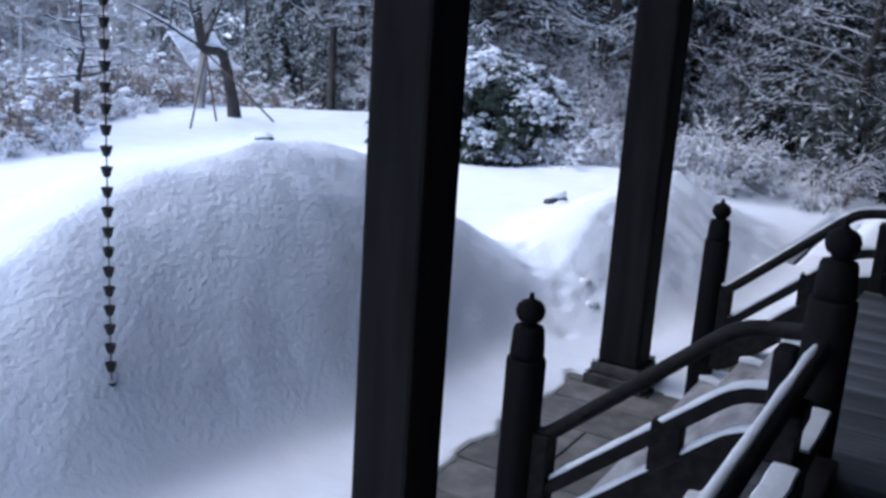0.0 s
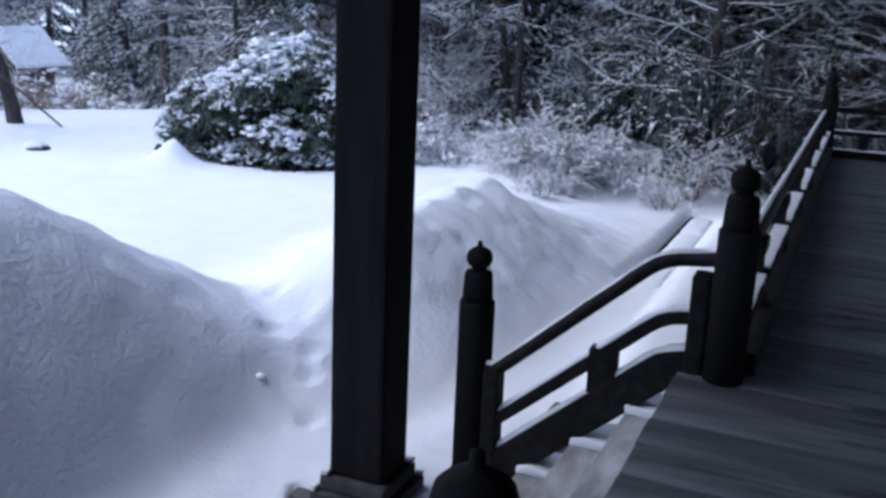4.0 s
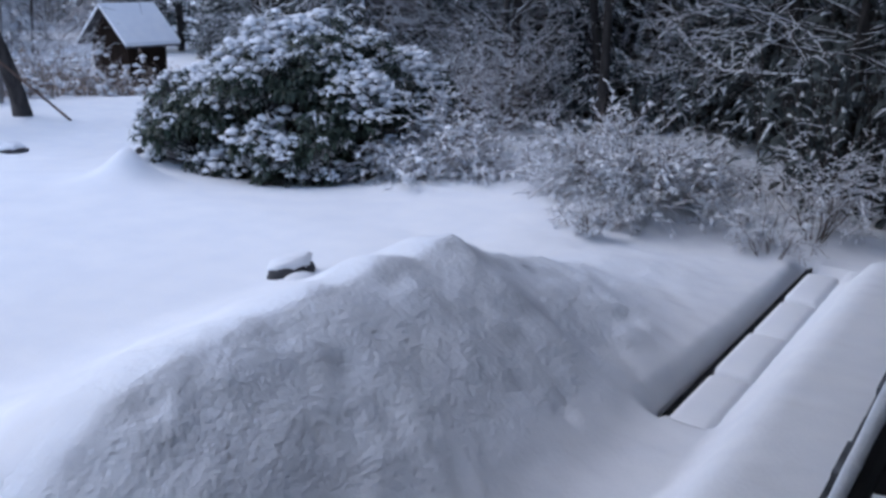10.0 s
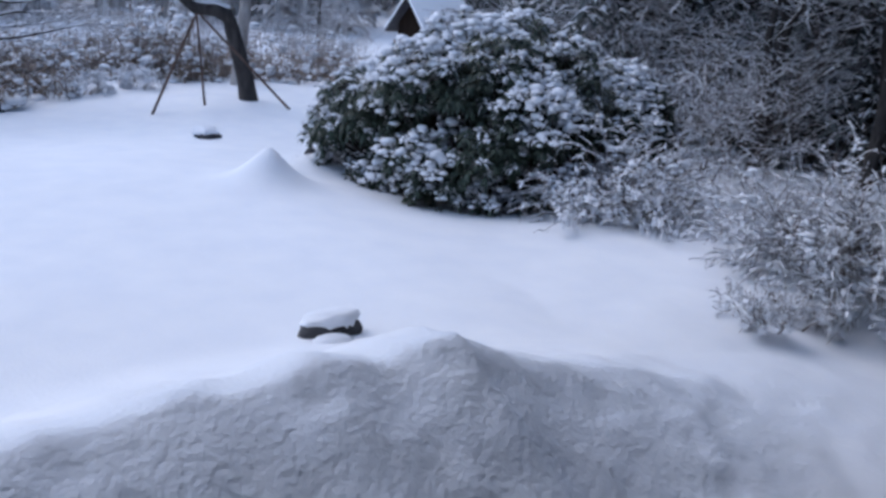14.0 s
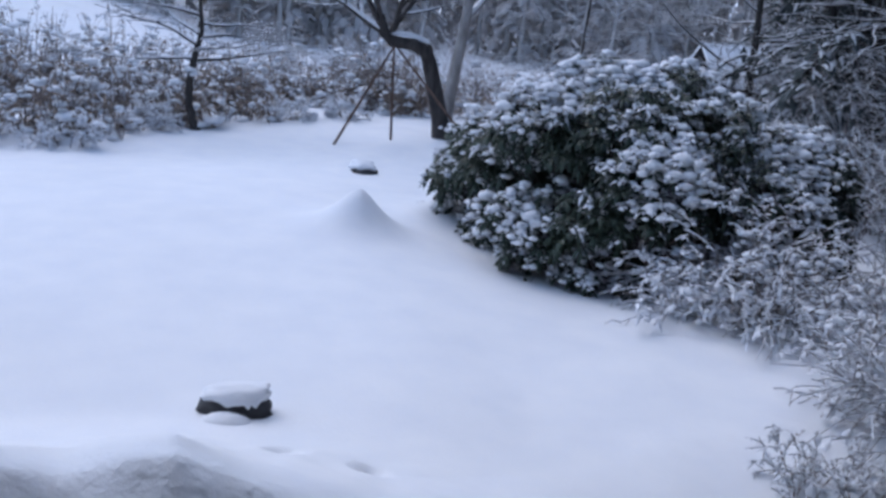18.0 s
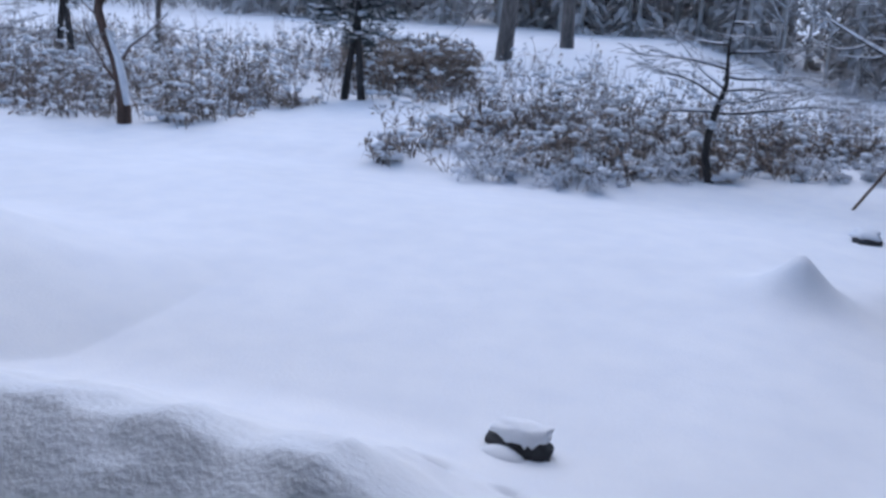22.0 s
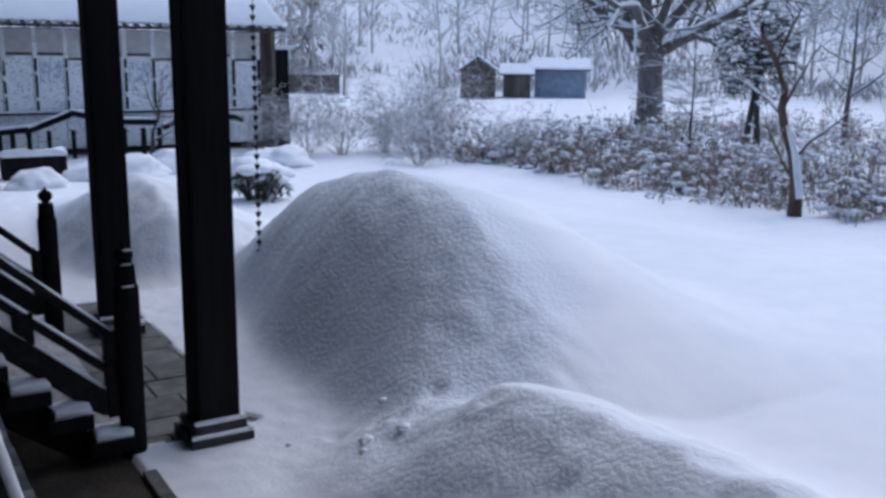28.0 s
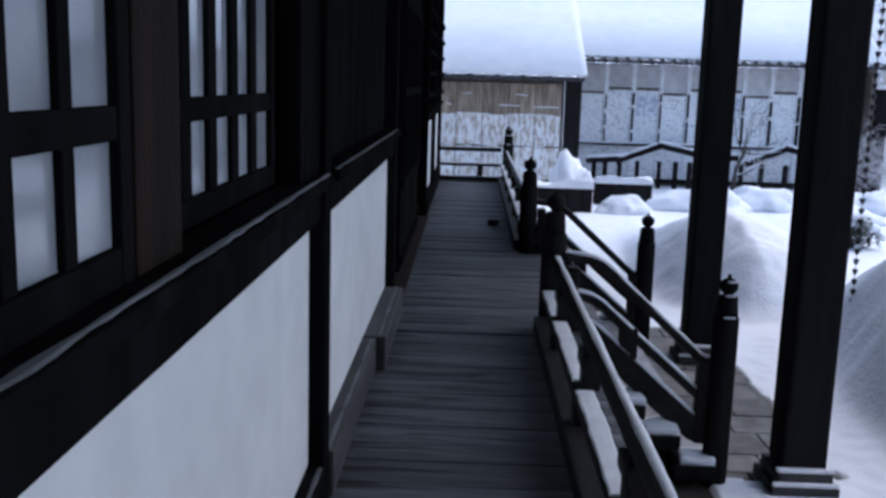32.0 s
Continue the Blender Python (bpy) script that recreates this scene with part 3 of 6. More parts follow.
# closing walls, ceiling and roof of the house
for nm, b in (("wall_east", (9.8, 10.0, -6.2, 11.0, -1.1, 3.4)), ("wall_north", (1.43, 9.79, 10.8, 11.0, -1.1, 3.4)), ("wall_south", (1.43, 9.79, -6.2, -6.0, -1.1, 3.4)),
              ("floor", (1.43, 9.79, -5.99, 10.79, -0.1, 0.0))):
    tagged(part(nm, slab(*b), BLACKWOOD), "dark timber of the house", "floor" if nm == "floor" else "wall", kind="structure")
tagged(part("ceiling", slab(1.43, 9.79, -5.99, 10.79, 3.3, 3.4), PLASTER), "plain ceiling of the house", "ceiling", kind="structure")
tagged(part("foundation", slab(1.31, 1.43, -6.2, 11.0, -1.0, -0.01), STONE), "low wall under the house front", "wall", kind="structure")
roof = thing("roof", 0, 0, 0, "snow-covered house roof with deep eaves over the veranda", "roof", kind="structure")
for y0, y1 in ((-7.4, 12.2),):
    bm = bmesh.new()
    for zoff, th, mt, nm in ((0.0, 0.16, BLACKWOOD, "roof_boards"), (0.17, 0.3, SNOW_CAP, "roof_snow")):
        bm = bmesh.new()
        prof = [(-3.05, 4.1), (2.0, 6.0), (5.6, 8.0), (9.2, 6.0), (12.6, 4.4)]
        rows = []
        for x, z in prof:
            rows.append([bm.verts.new((x, y, z + zoff + h)) for y in (y0, y1) for h in (0, th)])
        for p, q in zip(rows, rows[1:]):
            for i, j in ((0, 1), (1, 3), (3, 2), (2, 0)):
                bm.faces.new((p[i], p[j], q[j], q[i]))
        for r in (rows[0], rows[-1]):
            bm.faces.new((r[0], r[1], r[3], r[2]))
        bmesh.ops.recalc_face_normals(bm, faces=bm.faces)
        part(nm, bm, mt, roof)
for k in range(20):
    y = -7.2 + k
    bm = slab(-2.95, 1.25, -0.045, 0.045, -0.1, -0.005)
    for v in bm.verts:
        v.co.z += 4.1 + (v.co.x + 3.05) * 1.9 / 5.05
        v.co.y += y
    part("rafter", bm, BLACKWOOD, roof)
tagged(part("porch_beam", slab(-1.6, -1.35, -0.2, 4.1, 4.06, 4.36, 0.015), BLACKWOOD), "heavy dark beam joining the porch pillars", "beam", kind="structure")
tagged(part("eave_beam", slab(1.2, 1.42, -6.2, 11.0, 3.41, 5.5, 0.01), BLACKWOOD), "dark upper wall under the rafters", "beam", kind="structure")

# deck frame and posts under the deck
deck = thing("deck_floor", 0, 0, 0, "raised veranda deck of frosted dark planks", "deck", kind="structure")
part("edge_beam", slab(-0.01, 0.11, S_END, N_END, -0.21, -0.077, 0.01), BLACKWOOD, deck)
part("under_boarding", slab(0.0, 1.17, S_END + 0.02, N_END - 0.02, -0.075, -0.046), BLACKWOOD, deck)
part("edge_beam", slab(1.05, 1.17, S_END, N_END, -0.21, -0.077, 0.01), BLACKWOOD, deck)
for k in range(10):
    y = -5.7 + k * 1.8
    p = thing("deck_post", 0.1, y, -1.0, "square dark timber post carrying the deck", "post", "posts under the deck")
    part("footing_stone", slab(-0.13, 0.13, -0.13, 0.13, 0.0, 0.12, 0.025), STONE, p, "rough grey footing stone")
    part("shaft", slab(-0.06, 0.06, -0.06, 0.06, 0.121, 0.789, 0.008), BLACKWOOD, p)

# ---- pillars of the porch ----
def pillar(x, y, label):
    p = thing("porch_pillar", x, y, -1.0, label, "pillar", "porch pillars")
    part("lower_base_slab", slab(-0.215, 0.215, -0.21, 0.21, 0.0, 0.085, 0.012), BASESTONE, p, "dark square stone slab")
    part("upper_base_slab", slab(-0.18, 0.18, -0.18, 0.18, 0.086, 0.165, 0.02), BASESTONE, p)
    part("shaft", slab(-0.143, 0.143, -0.143, 0.143, 0.166, 5.05, 0.022), BLACKWOOD, p)
    for nm, z, o, i in (("snow_rim", 0.086, 0.213, 0.182), ("snow_rim", 0.166, 0.178, 0.132)):
        for sx, sy in ((-1, 0), (0, 1)):
            if sx:
                bm = slab(-o, -i, -o, o, z, z + 0.03, 0.012)
            else:
                bm = slab(-i + 0.002, o, i, o, z, z + 0.028, 0.012)
            part(nm, bm, SNOW_CAP, p, "thin rim of snow")
    return p


pillar(-1.485, 3.36, "square black timber pillar on a stepped stone base")
pillar(-1.505, 0.46, "square black timber pillar on a stepped stone base")


# ---- stairs ----
ST_Y, NT_Y = 0.52, 3.29
stairs = thing("stairs", 0, 0, -1.0, "dark timber entrance stairs with snow on the tread ends", "stairs")
tread_x = ((-0.225, -0.022), (-0.455, -0.185), (-0.69, -0.42), (-0.93, -0.655))
for k, (x0, x1) in enumerate(tread_x):
    top = 0.76 - 0.195 * k
    part("tread", slab(x0, x1 if k else -0.012, 0.33, 3.5, top - 0.095, top, 0.012), BLACKWOOD, stairs)
    xe = x1 - 0.01 if k == 0 else x1 - 0.04
    part("frost_layer", slab(x0 + 0.004, xe, 0.335, 3.495, top + 0.001, top + 0.005, 0.001), FROSTWOOD, stairs, "thin grey frost on the tread")
    for ya, yb in ((0.345, 0.53), (3.28, 3.485)):
        bm = slab(x0 + 0.003, xe, ya - 0.012, yb + 0.008, top + 0.006, top + 0.05, 0.016)
        bmesh.ops.subdivide_edges(bm, edges=bm.edges[:], cuts=3, use_grid_fill=True)
        for v in bm.verts:
            if v.co.z > top + 0.012:
                v.co.z += 0.02 * noise.noise(v.co * 9)
                v.co.x += 0.012 * noise.noise(v.co * 7 + Vector((3, 3, 3)))
        part("tread_snow", bm, SNOW, stairs, "cushion of snow on the tread end", True)
for y in (0.55, 1.9, 3.25):
    bm = bmesh.new()
    a = [bm.verts.new((x, y - 0.05, z)) for x, z in ((-0.02, 0.93), (-0.9, 0.0), (-0.62, 0.0), (-0.02, 0.6))]
    b = [bm.verts.new((v.co.x, y + 0.05, v.co.z)) for v in a]
    bm.faces.new(a), bm.faces.new(b[::-1])
    for i in range(4):
        j = (i + 1) % 4
        bm.faces.new((a[i], b[i], b[j], a[j]))
    bmesh.ops.recalc_face_normals(bm, faces=bm.faces)
    for v in bm.verts:
        if v.co.z > 0.5:
            v.co.z -= 0.16
    part("carriage", bm, BLACKWOOD, stairs)


# ---- newel posts with onion finials ----
def newel(x, y, z0, tip, r, label, snowy=False):
    t = thing("newel_post", x, y, z0, label, "newel post", "newel posts")
    h = tip - z0
    s = r / 0.084
    part("post", lathe([(r * 1.0, 0.0), (r, h - 0.42), (r, h - 0.30 * s), (r * 0.96, h - 0.287 * s), (0.074 * s, h - 0.283 * s)], 24), BLACKWOOD, t, "", True)
    part("collar", lathe([(0.072 * s, h - 0.2829 * s), (0.071 * s, h - 0.24 * s), (0.066 * s, h - 0.165 * s), (0.06 * s, h - 0.148 * s), (0.04 * s, h - 0.143 * s)], 24), BLACKWOOD, t, "", True)
    part("finial", lathe([(0.034 * s, h - 0.1429 * s), (0.033 * s, h - 0.128 * s), (0.048 * s, h - 0.119 * s), (0.0585 * s, h - 0.1 * s), (0.0615 * s, h - 0.079 * s), (0.055 * s, h - 0.056 * s),
                           (0.039 * s, h - 0.04 * s), (0.018 * s, h - 0.031 * s), (0.0115 * s, h - 0.022 * s), (0.010 * s, h - 0.006 * s), (0.0, h)], 24), BLACKWOOD, t, "dark onion-shaped finial", True)
    if snowy:
        rng = random.Random(int(y * 100))
        L = Lumps(rng)
        L.add((-0.01, 0.015, h - 0.052 * s), 0.042, 0.042, 0.018)
        for rr, zz in ((0.064, h - 0.143 * s), (0.078, h - 0.284 * s)):
            for k in range(5):
                a = math.pi * (0.4 + 0.05 * k)
                L.add((rr * s * math.cos(a) * 1.0, rr * s * math.sin(a), zz + 0.006), 0.015, 0.015, 0.01)
        tagged(L.put("snow_cap", SNOW_CAP, t, "thin snow on the ledges"), kind="stuff")
    return t


newel(-0.95, 0.525, -1.0, 0.415, 0.082, "dark stair newel post with onion finial at the stair foot")
newel(-0.95, 3.365, -1.0, 0.415, 0.082, "dark stair newel post with onion finial, snow on its ledges", True)
newel(RAIL_X, ST_Y, 0.0, 0.9, 0.081, "dark deck newel post with onion finial at the stair head")
newel(RAIL_X, NT_Y, 0.0, 0.9, 0.081, "dark deck newel post with onion finial at the stair head")
newel(RAIL_X - 0.04, S_END + 0.08, 0.0, 0.88, 0.085, "dark corner newel post with onion finial", True)
newel(RAIL_X + 0.02, N_END - 0.1, 0.0, 0.9, 0.085, "dark corner newel post with onion finial, dusted with snow", True)


# ---- railings ----
def lump_strip(pts, w, h, seed):
    """A thin uneven strip of snow lying along a line."""
    rng = random.Random(seed)
    out, rad = [], []
    for p, q in zip(pts, pts[1:]):
        n = max(2, int((Vector(q) - Vector(p)).length / 0.12))
        for k in range(n):
            out.append(Vector(p).lerp(Vector(q), k / n))
            rad.append(w * rng.uniform(0.75, 1.05))
    out.append(Vector(pts[-1]))
    rad.append(w * 0.5)
    s = Sweep()
    s.add(out, rad, 8, h / w)
    return s


def flat_snow(a, b, w, h, seed, along=1):
    """A thin flat layer of snow with ragged edges, lying on a board from a to b."""
    rng = random.Random(seed)
    bm = bmesh.new()
    n = max(4, int((Vector(b) - Vector(a)).length / 0.07))
    rows = []
    for k in range(n + 1):
        p = Vector(a).lerp(Vector(b), k / n)
        l, r, t = w * rng.uniform(0.84, 1.0), w * rng.uniform(0.84, 1.0), h * rng.uniform(0.7, 1.1)
        row = []
        for o, z in ((-l, 0), (-l * 0.85, t * 0.8), (0, t), (r * 0.85, t * 0.8), (r, 0)):
            row.append(bm.verts.new((p.x, p.y + o, p.z + z) if along == 0 else (p.x + o, p.y, p.z + z)))
        rows.append(row)
    for p, q in zip(rows, rows[1:]):
        for i in range(4):
            bm.faces.new((p[i], p[i + 1], q[i + 1], q[i]))
    bm.faces.new(rows[0])
    bm.faces.new(rows[-1][::-1])
    bmesh.ops.recalc_face_normals(bm, faces=bm.faces)
    return bm


def railing(y0, y1, label, seed, x=RAIL_X):
    t = thing("deck_railing", x, (y0 + y1) / 2, 0.0, label, "railing", "deck railings")
    a, b = y0 - (y0 + y1) / 2, y1 - (y0 + y1) / 2
    s = Sweep()
    s.add([(0, a, 0.465), (0, (a + b) / 2, 0.46), (0, b, 0.465)], [0.033] * 3, 14)
    s.put("top_rail", RAILWOOD, t, "round dark handrail")
    part("middle_rail", slab(-0.02, 0.075, a, b, 0.215, 0.262, 0.008), RAILWOOD, t)
    part("bottom_beam", slab(-0.04, 0.115, a, b, 0.001, 0.1, 0.01), RAILWOOD, t)
    n = max(2, round((b - a) / 1.3))
    for k in range(n):
        y = a + (k + 0.62) * (b - a) / n
        part("strut", slab(-0.015, 0.07, y - 0.055, y + 0.055, 0.101, 0.214, 0.006), RAILWOOD, t)
        bm = slab(-0.04, 0.04, y - 0.06, y + 0.06, 0.263, 0.36, 0.006)
        box(bm, -0.052, 0.052, y - 0.085, y + 0.085, 0.361, 0.43, 0.012)
        part("bearing_block", bm, RAILWOOD, t)
    stops = [a + 0.02] + [a + (k + 0.62) * (b - a) / n + o for k in range(n) for o in (-0.07, 0.07)] + [b - 0.02]
    for p, q in zip(stops[::2], stops[1::2]):
        part("rail_snow", flat_snow((0.027, p, 0.263), (0.027, q, 0.263), 0.045, 0.01, seed), SNOW_CAP, t, "thin snow lying on the flat rail")
    lump_strip([(-0.012, a + 0.05, 0.492), (-0.012, b - 0.05, 0.492)], 0.02, 0.012, seed + 1).put("rail_snow", SNOW_CAP, t, "dusting of snow on the handrail")
    return t


railing(NT_Y + 0.088, N_END - 0.19, "dark timber deck railing with a round snow-dusted handrail", 1)
railing(S_END + 0.17, ST_Y - 0.088, "dark timber deck railing with a round snow-dusted handrail", 3)


def end_railing(y, seed, label):
    x0, x1 = RAIL_X + 0.07, WALL_X - 0.05
    t = thing("end_railing", (x0 + x1) / 2, y, 0.0, label, "railing", "deck railings")
    h = (x1 - x0) / 2
    s = Sweep()
    s.add([(-h, 0, 0.50), (h, 0, 0.50)], [0.032] * 2, 12)
    s.put("top_rail", RAILWOOD, t)
    part("middle_rail", slab(-h, h, -0.04, 0.04, 0.235, 0.28, 0.008), RAILWOOD, t)
    part("bottom_beam", slab(-h, h, -0.06, 0.06, 0.001, 0.075, 0.01), RAILWOOD, t)
    part("strut", slab(-0.2, -0.11, -0.035, 0.035, 0.076, 0.234, 0.006), RAILWOOD, t)
    part("rail_snow", flat_snow((-h + 0.02, 0, 0.281), (h - 0.02, 0, 0.281), 0.037, 0.014, seed, 0), SNOW_CAP, t, "thin snow on the rail", True)
    part("rail_snow", flat_snow((-h + 0.02, 0, 0.076), (h - 0.02, 0, 0.076), 0.054, 0.016, seed + 1, 0), SNOW_CAP, t, "thin snow on the beam", True)
    return t


end_railing(S_END + 0.07, 11, "dark timber railing closing the deck end, snow on its rails")
end_railing(N_END - 0.1, 13, "dark timber railing closing the deck end, snow on its rails")


def ribbon(path, y, half, depth):
    """A plank on edge that follows a bent line in the x-z plane; path is its top edge."""
    bm = bmesh.new()
    rows = []
    for i, (x, z) in enumerate(path):
        p, q = path[max(i - 1, 0)], path[min(i + 1, len(path) - 1)]
        d = Vector((q[0] - p[0], q[1] - p[1])).normalized()
        nx_, nz_ = d.y * depth, -d.x * depth
        if d.x < 0:
            nx_, nz_ = -nx_, -nz_
        rows.append([bm.verts.new(c) for c in ((x, y - half, z), (x, y + half, z), (x + nx_, y + half, z + nz_), (x + nx_, y - half, z + nz_))])
    for a, b in zip(rows, rows[1:]):
        for i in range(4):
            j = (i + 1) % 4
            bm.faces.new((a[i], a[j], b[j], b[i]))
    bm.faces.new(rows[0]), bm.faces.new(rows[-1][::-1])
    bmesh.ops.recalc_face_normals(bm, faces=bm.faces)
    bmesh.ops.bevel(bm, geom=[e for e in bm.edges if abs(e.verts[0].co.y - e.verts[1].co.y) < 0.001], offset=0.008, segments=2, affect="EDGES")
    return bm


def bend(x0, z0, x1, z1, x2, z2, flat=0.05):
    """Points of a sloping rail that eases into a level end."""
    pts = [(x0, z0 - 0.012), (x0 + 0.04, z0 - 0.004), (x0 + 0.09, z0 + 0.035)]
    n = 5
    for k in range(1, n):
        u = k / n
        pts.append((x0 + 0.09 + (x1 - 0.06 - x0 - 0.09) * u, z0 + 0.035 + (z1 - 0.055 - z0 - 0.035) * u))
    pts += [(x1 - 0.06, z1 - 0.055), (x1 - 0.02, z1 - 0.026), (x1 + 0.03, z1 - 0.003), (x1 + 0.08, z1 + 0.008), (x2, z2)]
    return pts


def stair_railing(y, label, seed, dusted=True):
    t = thing("stair_railing", 0, y, 0.0, label, "railing", "stair railings")
    top = bend(-0.875, -0.165, -0.13, 0.46, 0.085, 0.485)
    s = Sweep()
    s.add([(x, 0, z) for x, z in top], [0.031] * len(top), 14)
    s.put("top_rail", RAILWOOD, t, "round handrail bent level at the stair head")
    mid = bend(-0.875, -0.38, -0.11, 0.245, 0.08, 0.27)
    part("middle_rail", ribbon(mid, 0, 0.042, 0.052), RAILWOOD, t)
    low = bend(-0.875, -0.56, -0.1, 0.075, 0.08, 0.11)
    part("stringer", ribbon(low, 0, 0.045, 0.15), RAILWOOD, t, "thick bent bottom rail")
    part("strut", slab(-0.40, -0.28, -0.036, 0.036, -0.175, 0.03, 0.006), RAILWOOD, t)
    part("strut", slab(-0.875, -0.80, -0.05, 0.05, -0.72, -0.16, 0.012), RAILWOOD, t, "stout block at the newel foot")
    part("strut", slab(0.0, 0.075, -0.06, 0.06, 0.0, 0.42, 0.014), RAILWOOD, t, "stout block beside the stair-head newel")
    for path, w, z in ((mid, 0.036, 0.006), (low, 0.038, 0.006), (top, 0.02, 0.03)):
        if path is top and not dusted:
            continue
        lump_strip([(x, 0.004, zz + z) for x, zz in path], w, 0.016, seed).put("rail_snow", SNOW_CAP, t, "snow lying on the sloping rail")
    return t


stair_railing(3.33, "dark timber stair railing sloping to the newel, dusted with snow", 21)
stair_railing(0.53, "dark wet timber stair railing sloping to the newel", 27, False)


# ---- rain chain ----
chain = thing("rain_chain", -3.03, 0.185, -0.46, "dark rain chain of small cups hanging from the eave", "rain chain")
cup = lathe([(0.008, 0.0), (0.016, 0.004), (0.03, 0.05), (0.026, 0.047), (0.012, 0.012), (0.0, 0.01)], 12)
cup_me = None
for k in range(46):
    if cup_me is None:
        o = part("cup", cup, IRON, chain)
        cup_me = o.data
    else:
        o = new("cup", cup_me)
        o.parent = chain
    o.location = (0, 0, k * 0.098)
s = Sweep()
s.add([(0, 0, 0.0), (0, 0, 4.55)], [0.004, 0.004], 6)
s.put("link_wire", IRON, chain)

# ---- planting ----
def grow(rng, start, direction, length, radius, depth, spec, out):
    """A branching limb: gathers (points, radii) lists into out."""
    n = spec["segs"]
    p, d = Vector(start), Vector(direction).normalized()
    pts, rad = [p.copy()], [radius]
    for k in range(n):
        d = (d + Vector((rng.gauss(0, 1), rng.gauss(0, 1), rng.gauss(0, 1))) * (spec["wobble"] if depth else spec.get("sway", 0.05)) + Vector((0, 0, spec["lift"][min(depth, len(spec["lift"]) - 1)]))).normalized()
        p = p + d * (length / n)
        pts.append(p.copy())
        rad.append(max(spec["tip"], radius * (1 - (k + 1) / n * spec["taper"])))
    out.append((pts, rad, depth))
    if depth >= spec["levels"]:
        return
    for _ in range(spec["kids"][depth]):
        u = rng.uniform(spec["from"][depth], 1.0)
        i = min(n - 1, int(u * n))
        q = pts[i].lerp(pts[i + 1], u * n - i)
        dd = (pts[i + 1] - pts[i]).normalized()
        a = rng.uniform(0, 2 * math.pi)
        side = dd.cross(Vector((math.cos(a), math.sin(a), 0.35 * math.sin(a * 2)))).normalized()
        if depth == 0 and spec.get("flat"):
            side = Vector((math.cos(a), math.sin(a), rng.uniform(-0.05, 0.35)))
            nd = side
        elif spec.get("plane"):
            side = dd.cross(Vector((0, 0, 1))).normalized() * rng.choice((-1, 1)) + Vector((0, 0, rng.uniform(-0.1, 0.16)))
            nd = dd * (1 - spec["spread"]) + side * spec["spread"]
        else:
            nd = dd * (1 - spec["spread"]) + side * spec["spread"]
        grow(rng, q, nd, length * spec["ratio"][depth] * rng.uniform(0.6, 1.15), max(spec["tip"], rad[i] * spec["thin"]), depth + 1, spec, out)


def woody(rng, limbs, wood, snow, parent, snow_amount=1.0, snow_min=0.0, trunk_sides=10, tufts=0.0, tuft=0.05, names=("trunk", "branchwork", "snow_load")):
    """Turn limbs into a trunk mesh, a branch mesh and the snow lying on the branches."""
    tr, br, sn = Sweep(), Sweep(), Sweep()
    for pts, rad, depth in limbs:
        if depth == 0:
            tr.add(pts, rad, trunk_sides)
        else:
            br.add(pts, rad, 5 if rad[0] > 0.012 else 3, 1.0, rad[0] > 0.012)
        run, rr = [], []
        for i in range(len(pts)):
            d = pts[min(i + 1, len(pts) - 1)] - pts[max(i - 1, 0)]
            lie = 1 - abs(d.normalized().z)
            ok = lie > 0.28 and rng.random() < 0.94 and depth > 0
            if ok:
                t = (0.004 + min(0.018, rad[i] * 0.5)) * snow_amount + snow_min
                run.append(pts[i] + Vector((0, 0, rad[i] * 0.75 + t * 0.35)))
                rr.append(max(rad[i] * 0.85, 0.003) + t * 0.35)
            if (not ok or i == len(pts) - 1) and run:
                if len(run) > 1:
                    sn.add(run, rr, 5 if rr[0] > 0.012 else 3, 0.75, False)
                run, rr = [], []
    if tufts:
        tf = Leaves()
        for pts, rad, depth in limbs:
            if depth < 2:
                continue
            for i in range(1, len(pts)):
                if rng.random() < tufts:
                    d = pts[i] - pts[i - 1]
                    for _ in range(2):
                        tf.add(pts[i] + Vector((0, 0, rad[i])), d.normalized() + Vector((rng.gauss(0, 0.7), rng.gauss(0, 0.7), rng.gauss(-0.1, 0.3))), tuft * rng.uniform(0.6, 1.4), tuft * 0.5, 0.25)
        tagged(tf.put("snow_scatter", FROST, parent, "tufts of snow caught on the twigs"), kind="stuff")
    if tr.f:
        tr.put(names[0], wood, parent)
    if br.f:
        tagged(br.put(names[1], wood, parent), kind="stuff")
    if sn.f:
        tagged(sn.put(names[2], FROST, parent, "snow lying along the branches"), kind="stuff")


def bare_tree(name, x, y, label, seed, height, radius, spec, wood=None, lean=(0, 0, 1), group="", z=None, snow=1.0, smin=0.0):
    rng = random.Random(seed)
    t = thing(name, x, y, floor_z(x, y) - 0.05 if z is None else z, label, "tree", group)
    limbs = []
    grow(rng, (0, 0, 0), lean, height, radius, 0, spec, limbs)
    woody(rng, limbs, wood or BARK, FROST, t, snow, smin)
    return t


TIER = dict(segs=9, wobble=0.085, lift=(0.05, 0.01, -0.008, -0.012), tip=0.0032, taper=0.82, levels=3, kids=(19, 8, 5), spread=0.46, ratio=(0.4, 0.5, 0.5), thin=0.36, flat=True, plane=True, sway=0.012)
TIER["from"] = (0.2, 0.25, 0.15)
OPEN = dict(segs=7, wobble=0.13, lift=(0.06, 0.05, 0.03, 0.02), tip=0.004, taper=0.8, levels=3, kids=(11, 7, 5), spread=0.6, ratio=(0.55, 0.55, 0.5), thin=0.5)
OPEN["from"] = (0.3, 0.2, 0.2)
SHRUB = dict(segs=5, wobble=0.2, lift=(0.02, -0.03, -0.06), tip=0.0022, taper=0.8, levels=2, kids=(6, 4), spread=0.55, ratio=(0.55, 0.5), thin=0.6)
SHRUB["from"] = (0.25, 0.2)


